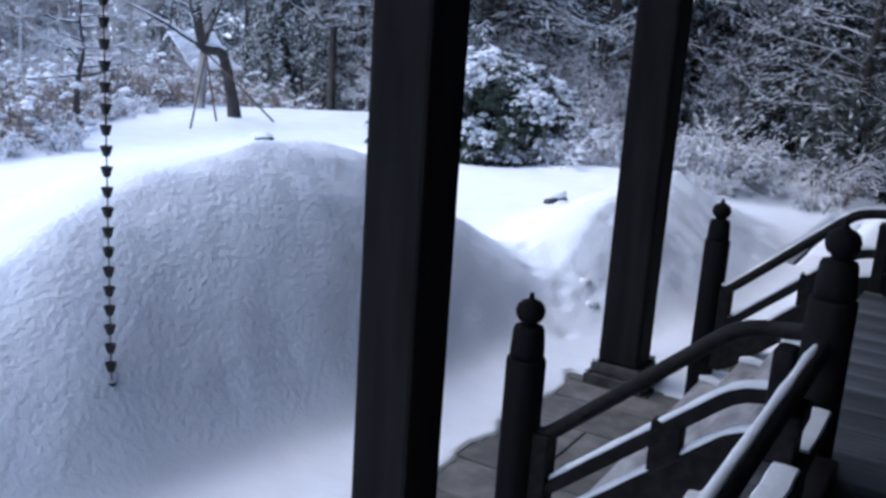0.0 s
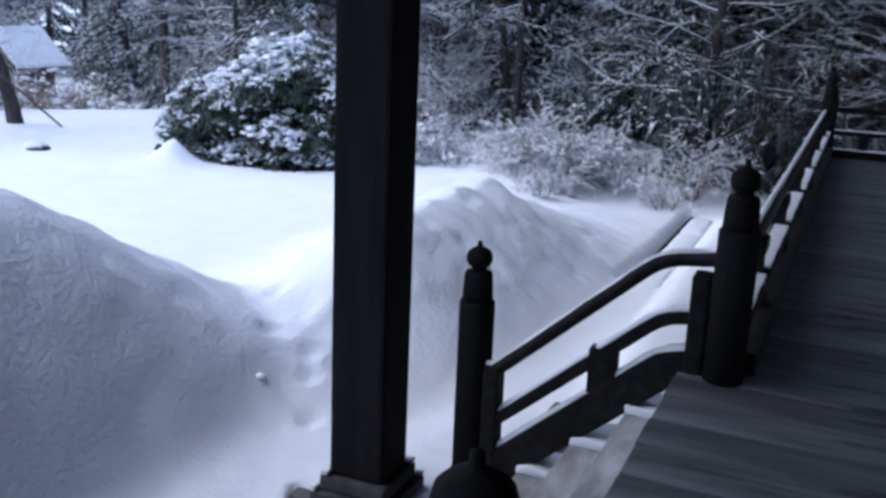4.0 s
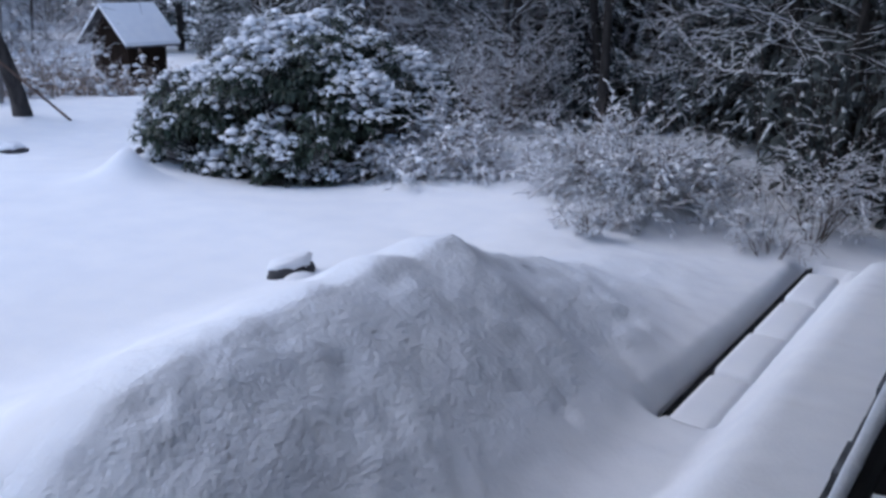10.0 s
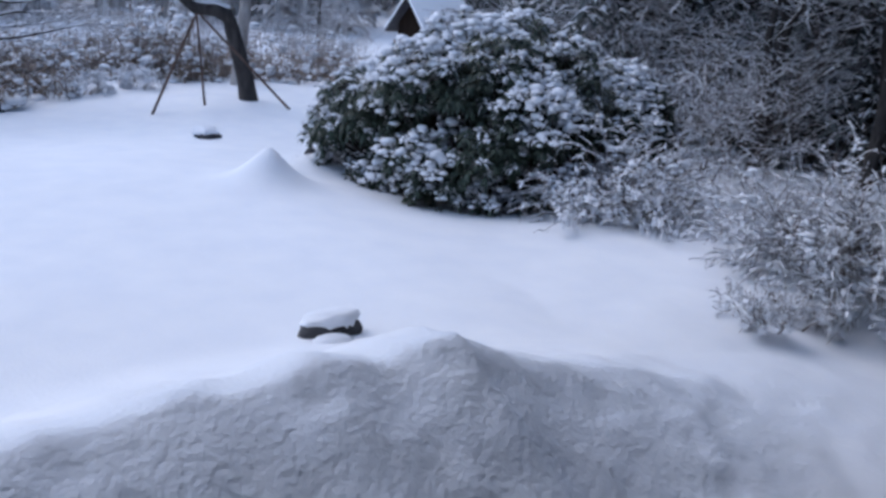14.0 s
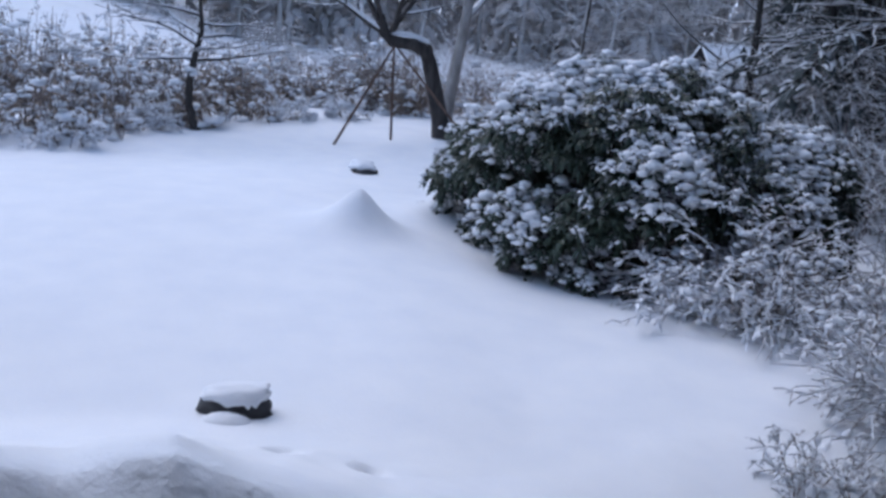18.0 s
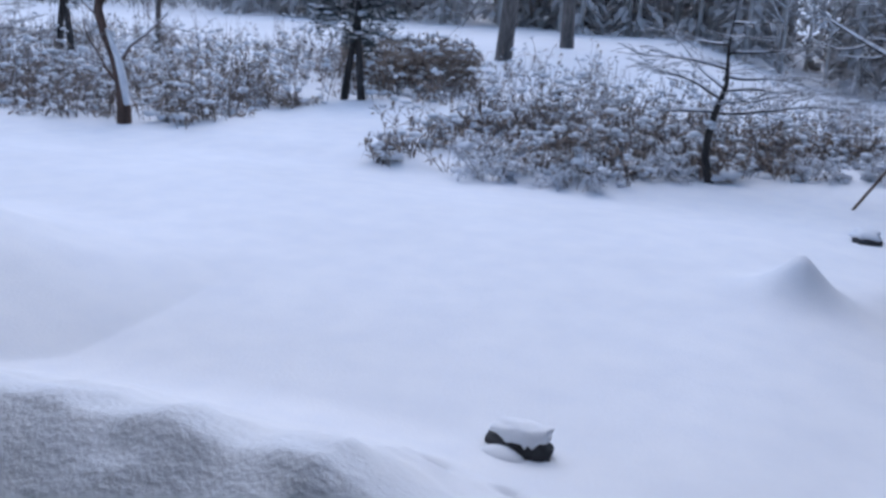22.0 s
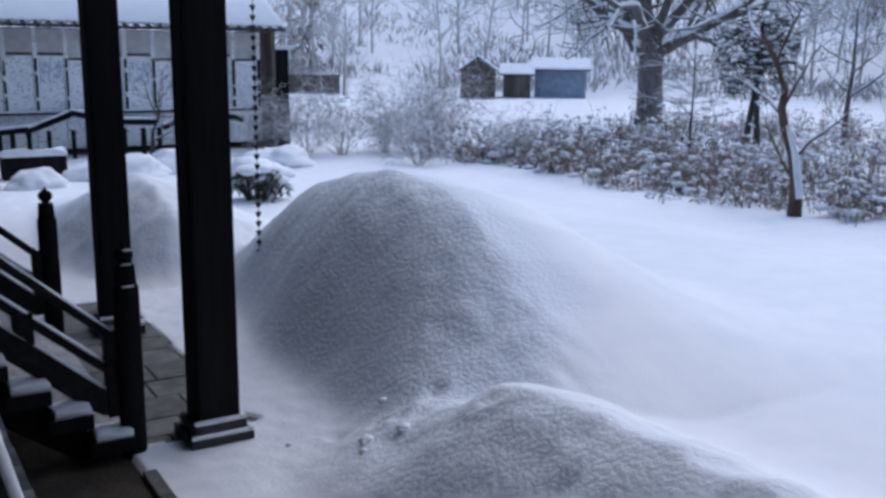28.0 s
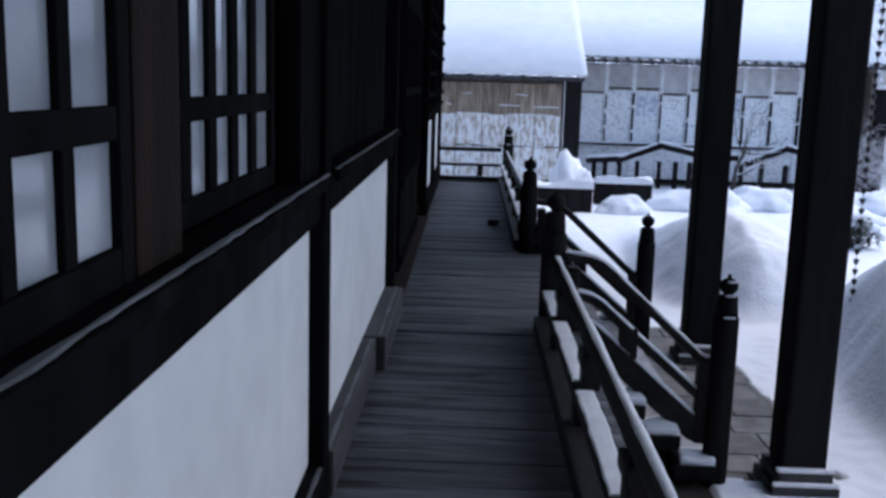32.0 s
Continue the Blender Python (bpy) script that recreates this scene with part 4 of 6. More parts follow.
BOWED = dict(SHRUB, kids=(6, 3), lift=(0.0, -0.07, -0.12), wobble=0.16, ratio=(0.6, 0.55), spread=0.45)


def shrub(name, x, y, label, seed, stems, height, spread, group="", wood=None, snow=1.0, smin=0.0, category="shrub", spec=SHRUB, z=None, tufts=0.4, tuft=0.035, lumps=0):
    rng = random.Random(seed)
    t = thing(name, x, y, floor_z(x, y) - 0.04 if z is None else z, label, category, group)
    limbs = []
    for _ in range(stems):
        a, r = rng.uniform(0, 6.3), spread * math.sqrt(rng.random())
        d = Vector((math.cos(a) * r, math.sin(a) * r, 1.0))
        grow(rng, (0.12 * r * math.cos(a), 0.12 * r * math.sin(a), 0), d, height * rng.uniform(0.7, 1.15), 0.004 + 0.005 * rng.random(), 1, dict(spec, levels=3, kids=(0,) + spec["kids"], lift=(0,) + spec["lift"], ratio=(0,) + spec["ratio"], **{"from": (0,) + spec["from"]}), limbs)
    woody(rng, limbs, wood or TWIG, FROST, t, snow, smin, tufts=tufts, tuft=tuft, names=("stem_base", "twigwork", "snow_load"))
    if lumps:
        cl = Lumps(rng)
        ends = [(pts[len(pts) // 2 + 1], (pts[-1] - pts[-2]).normalized()) for pts, rad, depth in limbs if depth < 3]
        for _ in range(lumps):
            p, d = rng.choice(ends)
            r = rng.choice((0.025, 0.035, 0.045, 0.06))
            cl.add(p + Vector((0, 0, r * 0.3)), r, r * 0.9, r * 0.55)
            for j in range(3):
                q = p + Vector((rng.gauss(0, r), rng.gauss(0, r), rng.gauss(-r * 0.4, r * 0.5)))
                cl.add(q, r * rng.uniform(0.4, 0.8), r * rng.uniform(0.4, 0.8), r * 0.45)
        tagged(cl.put("snow_clumps", SNOW_CAP, t, "clumps of snow held by the twigs"), kind="stuff")
    return t


# broad evergreen bush loaded with snow
def evergreen_bush(x, y, lobes, seed, label, count, leaf=0.12, category="bush", snow_share=0.85):
    rng = random.Random(seed)
    t = thing("evergreen_bush", x, y, floor_z(x, y) - 0.08, label, category)
    lv, sn, st, fl = Leaves(), Lumps(rng), Sweep(), Leaves()
    heads = []
    for lx, ly, lz, rx, ry, rz in lobes:
        for _ in range(int(16 * rx * rz / 0.6) + 3):
            u, a = rng.uniform(-0.35, 1), rng.uniform(0, 6.3)
            q, k = math.sqrt(1 - u * u), rng.uniform(0.62, 0.92)
            r = rng.uniform(0.3, 0.46) * min(1.0, rz / 0.6)
            c = (lx + rx * q * math.cos(a) * k, ly + ry * q * math.sin(a) * k, max(0.12, lz + rz * u * k))
            heads.append((*c, r * 1.1, r * 1.1, r * 0.85))
        for k in range(6 if rz > 0.45 else 0):
            a = k * 1.05 + rng.uniform(-0.3, 0.3)
            heads.append((lx + rx * 0.74 * math.cos(a), ly + ry * 0.74 * math.sin(a), 0.2, 0.36, 0.36, 0.28))
    tot = sum(l[3] * l[5] for l in heads)
    for lx, ly, lz, rx, ry, rz in heads:
        n = int(count * rx * rz / tot)
        for _ in range(n):
            u, a = rng.uniform(-0.5, 1), rng.uniform(0, 6.3)
            q = math.sqrt(1 - u * u)
            k = rng.uniform(0.8, 1.06)
            nrm = Vector((q * math.cos(a), q * math.sin(a), u))
            p = Vector((lx + rx * nrm.x * k, ly + ry * nrm.y * k, lz + rz * nrm.z * k))
            if p.z < 0.02:
                continue
            if any(((p.x - m[0]) / m[3]) ** 2 + ((p.y - m[1]) / m[4]) ** 2 + ((p.z - m[2]) / m[5]) ** 2 < 0.5 for m in lobes):
                continue
            axis = (nrm + Vector((0, 0, 0.5))).normalized()
            for j in range(10):
                b = j * 0.63 + rng.uniform(-0.2, 0.2)
                s1 = axis.cross(Vector((0.3, 0.2, 1))).normalized()
                s2 = axis.cross(s1)
                d = s1 * math.cos(b) + s2 * math.sin(b) + axis * rng.uniform(-0.1, 0.6)
                lv.add(p + d * 0.01, d, leaf * rng.uniform(0.7, 1.2), leaf * 0.36, rng.uniform(0.1, 0.5))
            patch = 0.5 + 1.9 * float(vnoise(np.array([p.x * 2.2 + p.z * 1.3 + seed]), np.array([p.y * 2.2 - p.z * 1.1]))[0])
            if nrm.z > 0.0 and rng.random() < snow_share * (0.26 + 0.55 * nrm.z) * min(1.1, max(0.45, patch * 1.6)):
                r = leaf * rng.choice((0.25, 0.32, 0.4, 0.5, 0.64)) * (0.7 + 0.5 * max(0, patch))
                out = Vector((nrm.x, nrm.y, 0.0))
                sn.add(p + axis * 0.03 + Vector((0, 0, 0.02)), r * rng.uniform(0.9, 1.15), r * rng.uniform(0.8, 1.05), r * rng.uniform(0.6, 0.8))
                for _ in range(rng.choice((4, 5, 7, 9))):
                    w = rng.uniform(-0.2, 1.5)
                    q = p + axis * 0.02 + out * (r * w) + Vector((rng.gauss(0, r * 1.1), rng.gauss(0, r * 1.1), -r * 0.5 * w + rng.gauss(0, r * 0.35)))
                    k2 = r * rng.uniform(0.28, 0.75)
                    sn.add(q, k2 * rng.uniform(0.8, 1.25), k2 * rng.uniform(0.8, 1.25), k2 * rng.uniform(0.6, 0.95))
                for _ in range(9):
                    fl.add(p + axis * 0.03 + Vector((rng.gauss(0, r), rng.gauss(0, r), 0)), (rng.gauss(0, 1), rng.gauss(0, 1), rng.gauss(0.0, 0.4)), leaf * rng.uniform(0.5, 1.0), leaf * 0.32, 0.35)
            if rng.random() < 0.3:
                st.add([(lx * 0.5, ly * 0.5, 0), (p.x * 0.6 + lx * 0.2, p.y * 0.6 + ly * 0.2, p.z * 0.6), tuple(p)], [0.018, 0.01, 0.004], 4)
    tagged(st.put("stemwork", BARK, t), kind="stuff")
    tagged(lv.put("leafage", LEAF, t), kind="stuff")
    tagged(fl.put("snow_scatter", FROST, t, "snow dusted over the leaves"), kind="stuff")
    tagged(sn.put("snow_load", SNOW_CAP, t, "cushions of snow on the leaves"), kind="stuff")
    return t


evergreen_bush(-7.2, 11.7, ((0, 0, 0.95, 1.12, 1.1, 0.82), (-0.85, -0.5, 0.6, 0.84, 0.78, 0.58), (0.5, 0.25, 0.85, 0.72, 0.7, 0.66), (-0.1, 0.4, 1.38, 0.5, 0.5, 0.42), (0.1, -0.5, 0.6, 0.9, 0.75, 0.5), (0.4, 0.95, 0.7, 0.75, 0.72, 0.62)),
               5, "broad dark evergreen bush loaded with cushions of snow", 6200, 0.11, snow_share=1.5)
evergreen_bush(-5.45, -6.45, ((0, 0, 0.3, 0.42, 0.42, 0.3), (-0.4, 0.1, 0.15, 0.3, 0.3, 0.18)), 6, "small round clipped shrub under a thick snow cap", 260, 0.09, snow_share=1.0)
capb = Lumps(random.Random(4))
for dx, dy, r in ((0, 0, 0.36), (0.12, 0.15, 0.25), (-0.15, -0.1, 0.26), (-0.42, 0.1, 0.2)):
    capb.add((-5.45 + dx, -6.45 + dy, -0.42 - (0.2 if dx < -0.3 else 0)), r, r, 0.13)
tagged(capb.put("snow_hood", SNOW), "thick rounded hood of snow on the clipped shrub", "snow")

# twiggy snow-dusted shrubs along the lawn
shrub("twiggy_shrub", -3.25, 11.85, "dense twiggy shrub dusted white with snow", 41, 78, 0.74, 2.1, "twiggy shrubs", snow=1.2, smin=0.005, spec=BOWED, tufts=0.16, tuft=0.07, lumps=60)
shrub("twiggy_shrub", -2.85, 12.5, "dense twiggy shrub dusted white with snow", 42, 40, 0.6, 2.0, "twiggy shrubs", snow=1.2, smin=0.005, spec=BOWED, tufts=0.16, tuft=0.07, lumps=25)
shrub("twiggy_shrub", -5.4, 11.85, "dense twiggy shrub dusted white with snow", 43, 72, 0.7, 2.1, "twiggy shrubs", snow=1.3, smin=0.005, spec=BOWED, tufts=0.2, tuft=0.07, lumps=80)
shrub("twiggy_shrub", -6.0, 13.6, "arching bare shrub dusted with snow", 44, 12, 1.3, 0.9, "twiggy shrubs", snow=1.2, smin=0.002)
shrub("twiggy_shrub", -3.0, 10.7, "low snow-caught twigs poking out of the snow", 45, 16, 0.3, 1.6, "twiggy shrubs")
shrub("twiggy_shrub", -1.4, 12.15, "small leafy twig bush at the drain end", 46, 18, 0.75, 0.6, "twiggy shrubs", snow=1.2, smin=0.002)
shrub("twiggy_shrub", -1.56, 11.4, "drooping weed stems in the snow", 47, 10, 0.45, 1.0, "twiggy shrubs", snow=0.6, lumps=8)

# trees of the garden
def tiered_maple(x, y, label, seed, height, radius, count, reach, first):
    """A maple whose long level limbs stand out from the trunk in tiers."""
    rng = random.Random(seed)
    t = thing("maple_tree", x, y, floor_z(x, y) - 0.05, label, "tree", "bare trees")
    limbs = []
    grow(rng, (0, 0, 0), (0.0, 0.02, 1), height, radius, 0, dict(TIER, levels=0), limbs)
    trunk = limbs[0][0]
    limb = dict(TIER, kids=(0, 7, 4), spread=0.42, wobble=0.17, lift=(0, 0.012, 0.0, -0.01), thin=0.42, tip=0.0035)
    limb["from"] = (0, 0.2, 0.2)
    for k in range(count):
        z = first + (height - first) * (k / count) ** 1.15 * 0.92
        i = min(len(trunk) - 2, int(z / height * (len(trunk) - 1)))
        a = (3.5, 0.4, 4.4, 5.6, 2.9, 0.0)[k % 6] + rng.uniform(-0.35, 0.35)
        ln = reach * (1.1 - 0.55 * z / height) * rng.uniform(0.75, 1.15)
        grow(rng, trunk[i].lerp(trunk[i + 1], z / height * (len(trunk) - 1) - i), (math.cos(a), math.sin(a), rng.uniform(-0.08, 0.34)), ln, radius * 0.19, 1, limb, limbs)
    woody(rng, limbs, BARK, FROST, t, 0.55, 0.0)
    return t


tiered_maple(-1.62, 14.2, "bare maple with level tiers of snow-lined branches", 51, 6.4, 0.095, 34, 2.5, 1.35)
bare_tree("maple_tree", -6.9, 15.9, "bare maple with level tiers of snow-lined branches", 57, 6.5, 0.1, TIER, BARK, (0.1, -0.05, 1), "bare trees", snow=1.1)
bare_tree("maple_tree", -5.2, 15.6, "bare tree with arching snow-lined branches", 58, 6.0, 0.08, OPEN, BARK, (0.15, -0.1, 1), "bare trees", snow=1.1)
bare_tree("maple_tree", 2.2, 15.0, "bare tree with arching snow-lined branches", 59, 6.0, 0.09, TIER, BARK, (-0.1, -0.05, 1), "bare trees", snow=1.1)
bare_tree("birch_tree", -14.5, 12.25, "pale snow-plastered young tree with forked branches", 52, 4.6, 0.12, OPEN, PALEBARK, (0.02, 0.1, 1), "bare trees", snow=1.6, smin=0.006)

# propped garden tree with a bent trunk
prop = thing("propped_tree", -13.0, 11.75, -0.95, "dark bent garden tree held by three poles", "tree")
s = Sweep()
s.add([(0, 0, 0), (0.0, -0.06, 0.35), (0.0, -0.17, 0.75), (0, -0.28, 1.12), (0.02, -0.36, 1.3), (0.02, -0.55, 1.38), (0.0, -0.85, 1.4), (-0.02, -0.98, 1.5), (-0.03, -1.02, 1.75)],
      [0.15, 0.125, 0.115, 0.11, 0.115, 0.1, 0.09, 0.07, 0.05], 12)
s.put("trunk", BARK, prop)
lump_strip([(0.02, -0.34, 1.41), (0.02, -0.55, 1.48), (0, -0.9, 1.5)], 0.075, 0.05, 5).put("trunk_snow", SNOW_CAP, prop, "snow on the level part of the trunk")
for a, b in (((0.0, -0.8, 1.36), (0.5, -1.75, -0.12)), ((0.0, -0.82, 1.36), (0.35, -0.85, -0.12)), ((0.0, -0.8, 1.34), (0.9, 0.35, -0.1))):
    s = Sweep()
    s.add([a, b], [0.016, 0.02], 8)
    s.put("prop_pole", BROWNBARK, prop, "thin wooden prop")
rng = random.Random(8)
limbs = []
for d in ((0.1, -1, 0.5), (0.3, -0.6, 0.9), (-0.3, 0.4, 1), (0.3, 0.5, 0.9), (-0.4, -0.9, 0.5)):
    grow(rng, (0, -0.9, 1.45), d, 1.7, 0.045, 1, OPEN, limbs)
woody(rng, limbs, BARK, FROST, prop, 1.5, 0.004)

young = thing("young_tree", -13.32, 8.29, -1.02, "slender crooked young tree among withered plants", "tree", "bare trees")
rng = random.Random(53)
limbs = [([Vector(p) for p in ((0, 0, 0), (0.01, -0.05, 0.14), (0, -0.12, 0.4), (0, -0.11, 0.72), (0, -0.05, 1.05), (0.03, 0.04, 1.4), (0.0, 0.0, 1.9), (0.02, 0.05, 2.5))], [0.07, 0.06, 0.055, 0.05, 0.045, 0.03, 0.02, 0.008], 0)]
for a, z, ln in ((1.4, 1.0, 1.5), (4.6, 1.02, 1.4), (0.6, 1.15, 1.1), (5.3, 1.2, 1.2), (2.0, 1.3, 1.3), (4.0, 1.35, 1.2), (1.2, 1.5, 1.0), (5.0, 1.6, 1.0), (3.0, 1.45, 0.9), (1.7, 1.8, 0.9), (4.5, 1.9, 0.8), (0.2, 2.0, 0.8), (1.5, 2.2, 0.6)):
    grow(rng, (0, -0.05 + 0.03 * z, z), (math.cos(a), math.sin(a), rng.uniform(-0.05, 0.25)), ln, 0.02, 1, TIER, limbs)
woody(rng, limbs, BARK, FROST, young, 1.0)
lean = thing("leaning_tree", -12.75, -0.9, -1.24, "crooked brown tree with a broken base, snow along one side", "tree")
s = Sweep()
s.add([(0, 0, 0), (0.02, 0.02, 0.25), (0.03, 0.03, 0.5), (0, -0.02, 0.9), (0.0, -0.14, 1.3), (0, -0.35, 1.75), (0, -0.42, 2.0), (0, -0.38, 2.3), (0, -0.6, 2.75), (0, -0.95, 3.2)],
      [0.13, 0.12, 0.11, 0.1, 0.085, 0.075, 0.07, 0.06, 0.05, 0.035], 12)
s.put("trunk", BROWNBARK, lean)
s = Sweep()
s.add([(0.05, 0.1, 0.55), (0.05, 0.06, 0.9), (0.04, -0.05, 1.3), (0.03, -0.25, 1.72)], [0.06, 0.065, 0.055, 0.03], 8)
s.put("trunk_snow", SNOW_CAP, lean, "snow plastered along the trunk")
rng = random.Random(9)
limbs = []
for p, d in (((0, -0.4, 2.0), (0.2, 0.7, 0.9)), ((0, -0.42, 1.9), (0.1, -0.9, 0.8)), ((0, -0.6, 2.75), (0, 0.5, 1)), ((0, -0.1, 1.2), (0.1, 0.9, 0.6)), ((0, -0.9, 3.1), (0.1, -1, 0.6)), ((0, -0.05, 0.8), (0.2, -0.8, 0.9))):
    grow(rng, p, d, 1.3, 0.03, 1, OPEN, limbs)
woody(rng, limbs, BROWNBARK, FROST, lean, 1.2, 0.002)

BIG = dict(OPEN, segs=8, kids=(14, 9, 6), tip=0.012, lift=(0.05, 0.02, 0.02, 0.02), ratio=(0.62, 0.5, 0.5), spread=0.66)
BIG["from"] = (0.26, 0.2, 0.2)
oak = thing("great_oak", -26.2, -18.6, -1.35, "great bare tree with a thick dark trunk and spreading snowy limbs", "tree", "bare trees")
rng = random.Random(54)
limbs = [([Vector(p) for p in ((0, 0, 0), (0.02, 0, 0.4), (0.0, 0.03, 1.2), (0.05, 0, 2.2), (0.0, 0, 3.3), (0.1, 0.1, 4.2))], [0.72, 0.56, 0.5, 0.47, 0.5, 0.3], 0)]
for a, e, ln, r, z in ((0.4, 0.9, 7, 0.26, 3.3), (1.5, 0.5, 6.5, 0.24, 3.0), (2.5, 0.35, 6, 0.2, 2.9), (3.3, 1.1, 7, 0.25, 3.6), (4.3, 0.5, 6.5, 0.22, 3.1), (5.4, 0.45, 6.5, 0.22, 2.8), (0.0, 2.5, 7, 0.26, 4.0), (5.9, 0.9, 6, 0.2, 3.5), (2.0, 1.4, 6, 0.2, 3.8), (4.8, 1.2, 6, 0.2, 3.7)):
    grow(rng, (0, 0, z), (math.cos(a), math.sin(a), e), ln, r, 1, dict(BIG, thin=0.55, kids=(0, 9, 7), wobble=0.17), limbs)
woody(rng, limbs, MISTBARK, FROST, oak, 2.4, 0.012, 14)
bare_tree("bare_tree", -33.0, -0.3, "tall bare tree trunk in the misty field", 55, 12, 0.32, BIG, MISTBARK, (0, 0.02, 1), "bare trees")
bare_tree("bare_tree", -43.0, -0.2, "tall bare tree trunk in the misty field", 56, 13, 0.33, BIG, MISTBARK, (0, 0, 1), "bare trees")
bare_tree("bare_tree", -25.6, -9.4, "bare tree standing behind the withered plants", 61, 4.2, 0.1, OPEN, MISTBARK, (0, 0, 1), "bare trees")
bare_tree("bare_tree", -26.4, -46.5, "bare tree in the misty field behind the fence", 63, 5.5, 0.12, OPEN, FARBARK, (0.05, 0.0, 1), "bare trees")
bare_tree("bare_tree", -5.35, -13.0, "small crooked garden tree before the outbuilding", 64, 2.2, 0.075, dict(OPEN, sway=0.28, kids=(7, 5, 3)), BARK, (0.35, 0.1, 1), "bare trees")
bare_tree("bare_tree", -18.6, -9.0, "thin upright sapling among withered plants", 65, 3.2, 0.04, TIER, BARK, (0, 0, 1), "bare trees")
for k, (x, y, h) in enumerate(((-9.4, -13.3, 1.5), (-10.2, -12.9, 1.9), (-11.6, -13.1, 1.2), (-12.3, -13.2, 1.7), (-12.9, -12.4, 2.2), (-11.0, -10.3, 1.0), (-8.6, -14.2, 1.6), (-14.5, -15.0, 1.6), (-13.3, -9.5, 1.2))):
    shrub("bare_shrub", x, y, "bare upright shrub with snow on its twigs", 70 + k, 22, h, 0.7, "bare shrubs", snow=0.9)


# small pines with dark needle crowns
def pine(x, y, seed, label, grown=1.0):
    rng = random.Random(seed)
    t = thing("pine_tree", x, y, floor_z(x, y) - 0.05, label, "tree", "pines")
    for dx, dy, lean_y in ((0, 0, 0.35), (0.1, 0.45, -0.15)):
        s = Sweep()
        s.add([(dx, dy, 0), (dx + 0.03, dy + lean_y * 0.3, 0.7), (dx + 0.05, dy + lean_y * 0.7, 1.5), (dx, dy + lean_y, 2.3), (dx, dy + lean_y * 0.8, 3.0)], [0.09, 0.075, 0.065, 0.05, 0.02], 9)
        s.put("trunk", BARK, t)
    lv, sn = Leaves(), Lumps(rng)
    for _ in range(300):
        a, b, r = rng.uniform(0, 6.3), rng.uniform(-1, 1), rng.random() ** 0.4
        c = math.sqrt(1 - b * b)
        p = Vector((1.05 * r * c * math.cos(a), 0.2 + 1.1 * r * c * math.sin(a), 2.2 + 1.2 * r * b))
        for j in range(14):
            lv.add(p, (rng.gauss(0, 1), rng.gauss(0, 1), rng.gauss(0.2, 0.5)), rng.uniform(0.12, 0.24), 0.03, 0.1)
        if rng.random() < 0.7:
            sn.add(p + Vector((0, 0, 0.07)), rng.uniform(0.06, 0.14), rng.uniform(0.06, 0.14), 0.045)
    tagged(lv.put("needle_crown", CEDAR, t), kind="stuff")
    tagged(sn.put("snow_load", SNOW_CAP, t, "snow on the needle clumps"), kind="stuff")
    t.scale = (grown, grown, grown)
    return t


pine(-18.2, 0.45, 81, "small dark pine with snow on its clumped needles")
pine(-23.3, -11.2, 82, "small dark pine with snow on its clumped needles", 1.25)


# withered plants with snow puffs, a wide bed round the lawn
def withered_bed(name, spots, label, seed, height):
    rng = random.Random(seed)
    lv, sn, st, fr = Leaves(), Lumps(rng), Sweep(), Leaves()
    for x, y, k in spots:
        z = floor_z(x, y)
        h = height * rng.choice((0.2, 0.35, 0.5, 0.7, 0.9, 1.35)) * k
        for _ in range(3):
            lx, ly = rng.gauss(0, 0.22), rng.gauss(0, 0.22)
            hh = h * rng.uniform(0.6, 1.2)
            bx, by = x + rng.gauss(0, 0.06), y + rng.gauss(0, 0.06)
            st.add([(bx, by, z - 0.03), (bx + lx * 0.4, by + ly * 0.4, z + hh * 0.6), (bx + lx, by + ly, z + hh)], [0.006, 0.005, 0.003], 3, 1, False)
            for j in range(3):
                u = rng.uniform(0.15, 1.05)
                d = (rng.gauss(0, 1), rng.gauss(0, 1), rng.gauss(0.1, 0.7))
                p = (bx + lx * u, by + ly * u, z + hh * u)
                (lv if rng.random() < 0.9 else fr).add(p, d, rng.uniform(0.06, 0.22), rng.uniform(0.02, 0.07), rng.uniform(0, 0.7))
            if rng.random() < 0.3:
                r = rng.choice((0.03, 0.045, 0.06, 0.08, 0.1))
                sn.add((bx + lx, by + ly, z + hh + 0.01), r, r, r * 0.6)
                sn.add((bx + lx + rng.gauss(0, r), by + ly + rng.gauss(0, r), z + hh - r * 0.4), r * 0.6, r * 0.6, r * 0.4)
        if rng.random() < 0.3:
            r = rng.uniform(0.06, 0.2)
            sn.add((x + rng.gauss(0, 0.15), y + rng.gauss(0, 0.15), z + rng.uniform(0.0, 0.4) * h), r, r * rng.uniform(0.6, 1), r * 0.5)
    t = thing(name, 0, 0, 0, label, "plants", kind="stuff")
    for ob in (st.put("stemwork", TWIG, t), lv.put("dry_foliage", WEED, t), fr.put("snow_scatter", FROST, t), sn.put("snow_puff_mass", SNOW_CAP, t, "puffs of snow on the dry heads")):
        tagged(ob, kind="stuff")
    return t


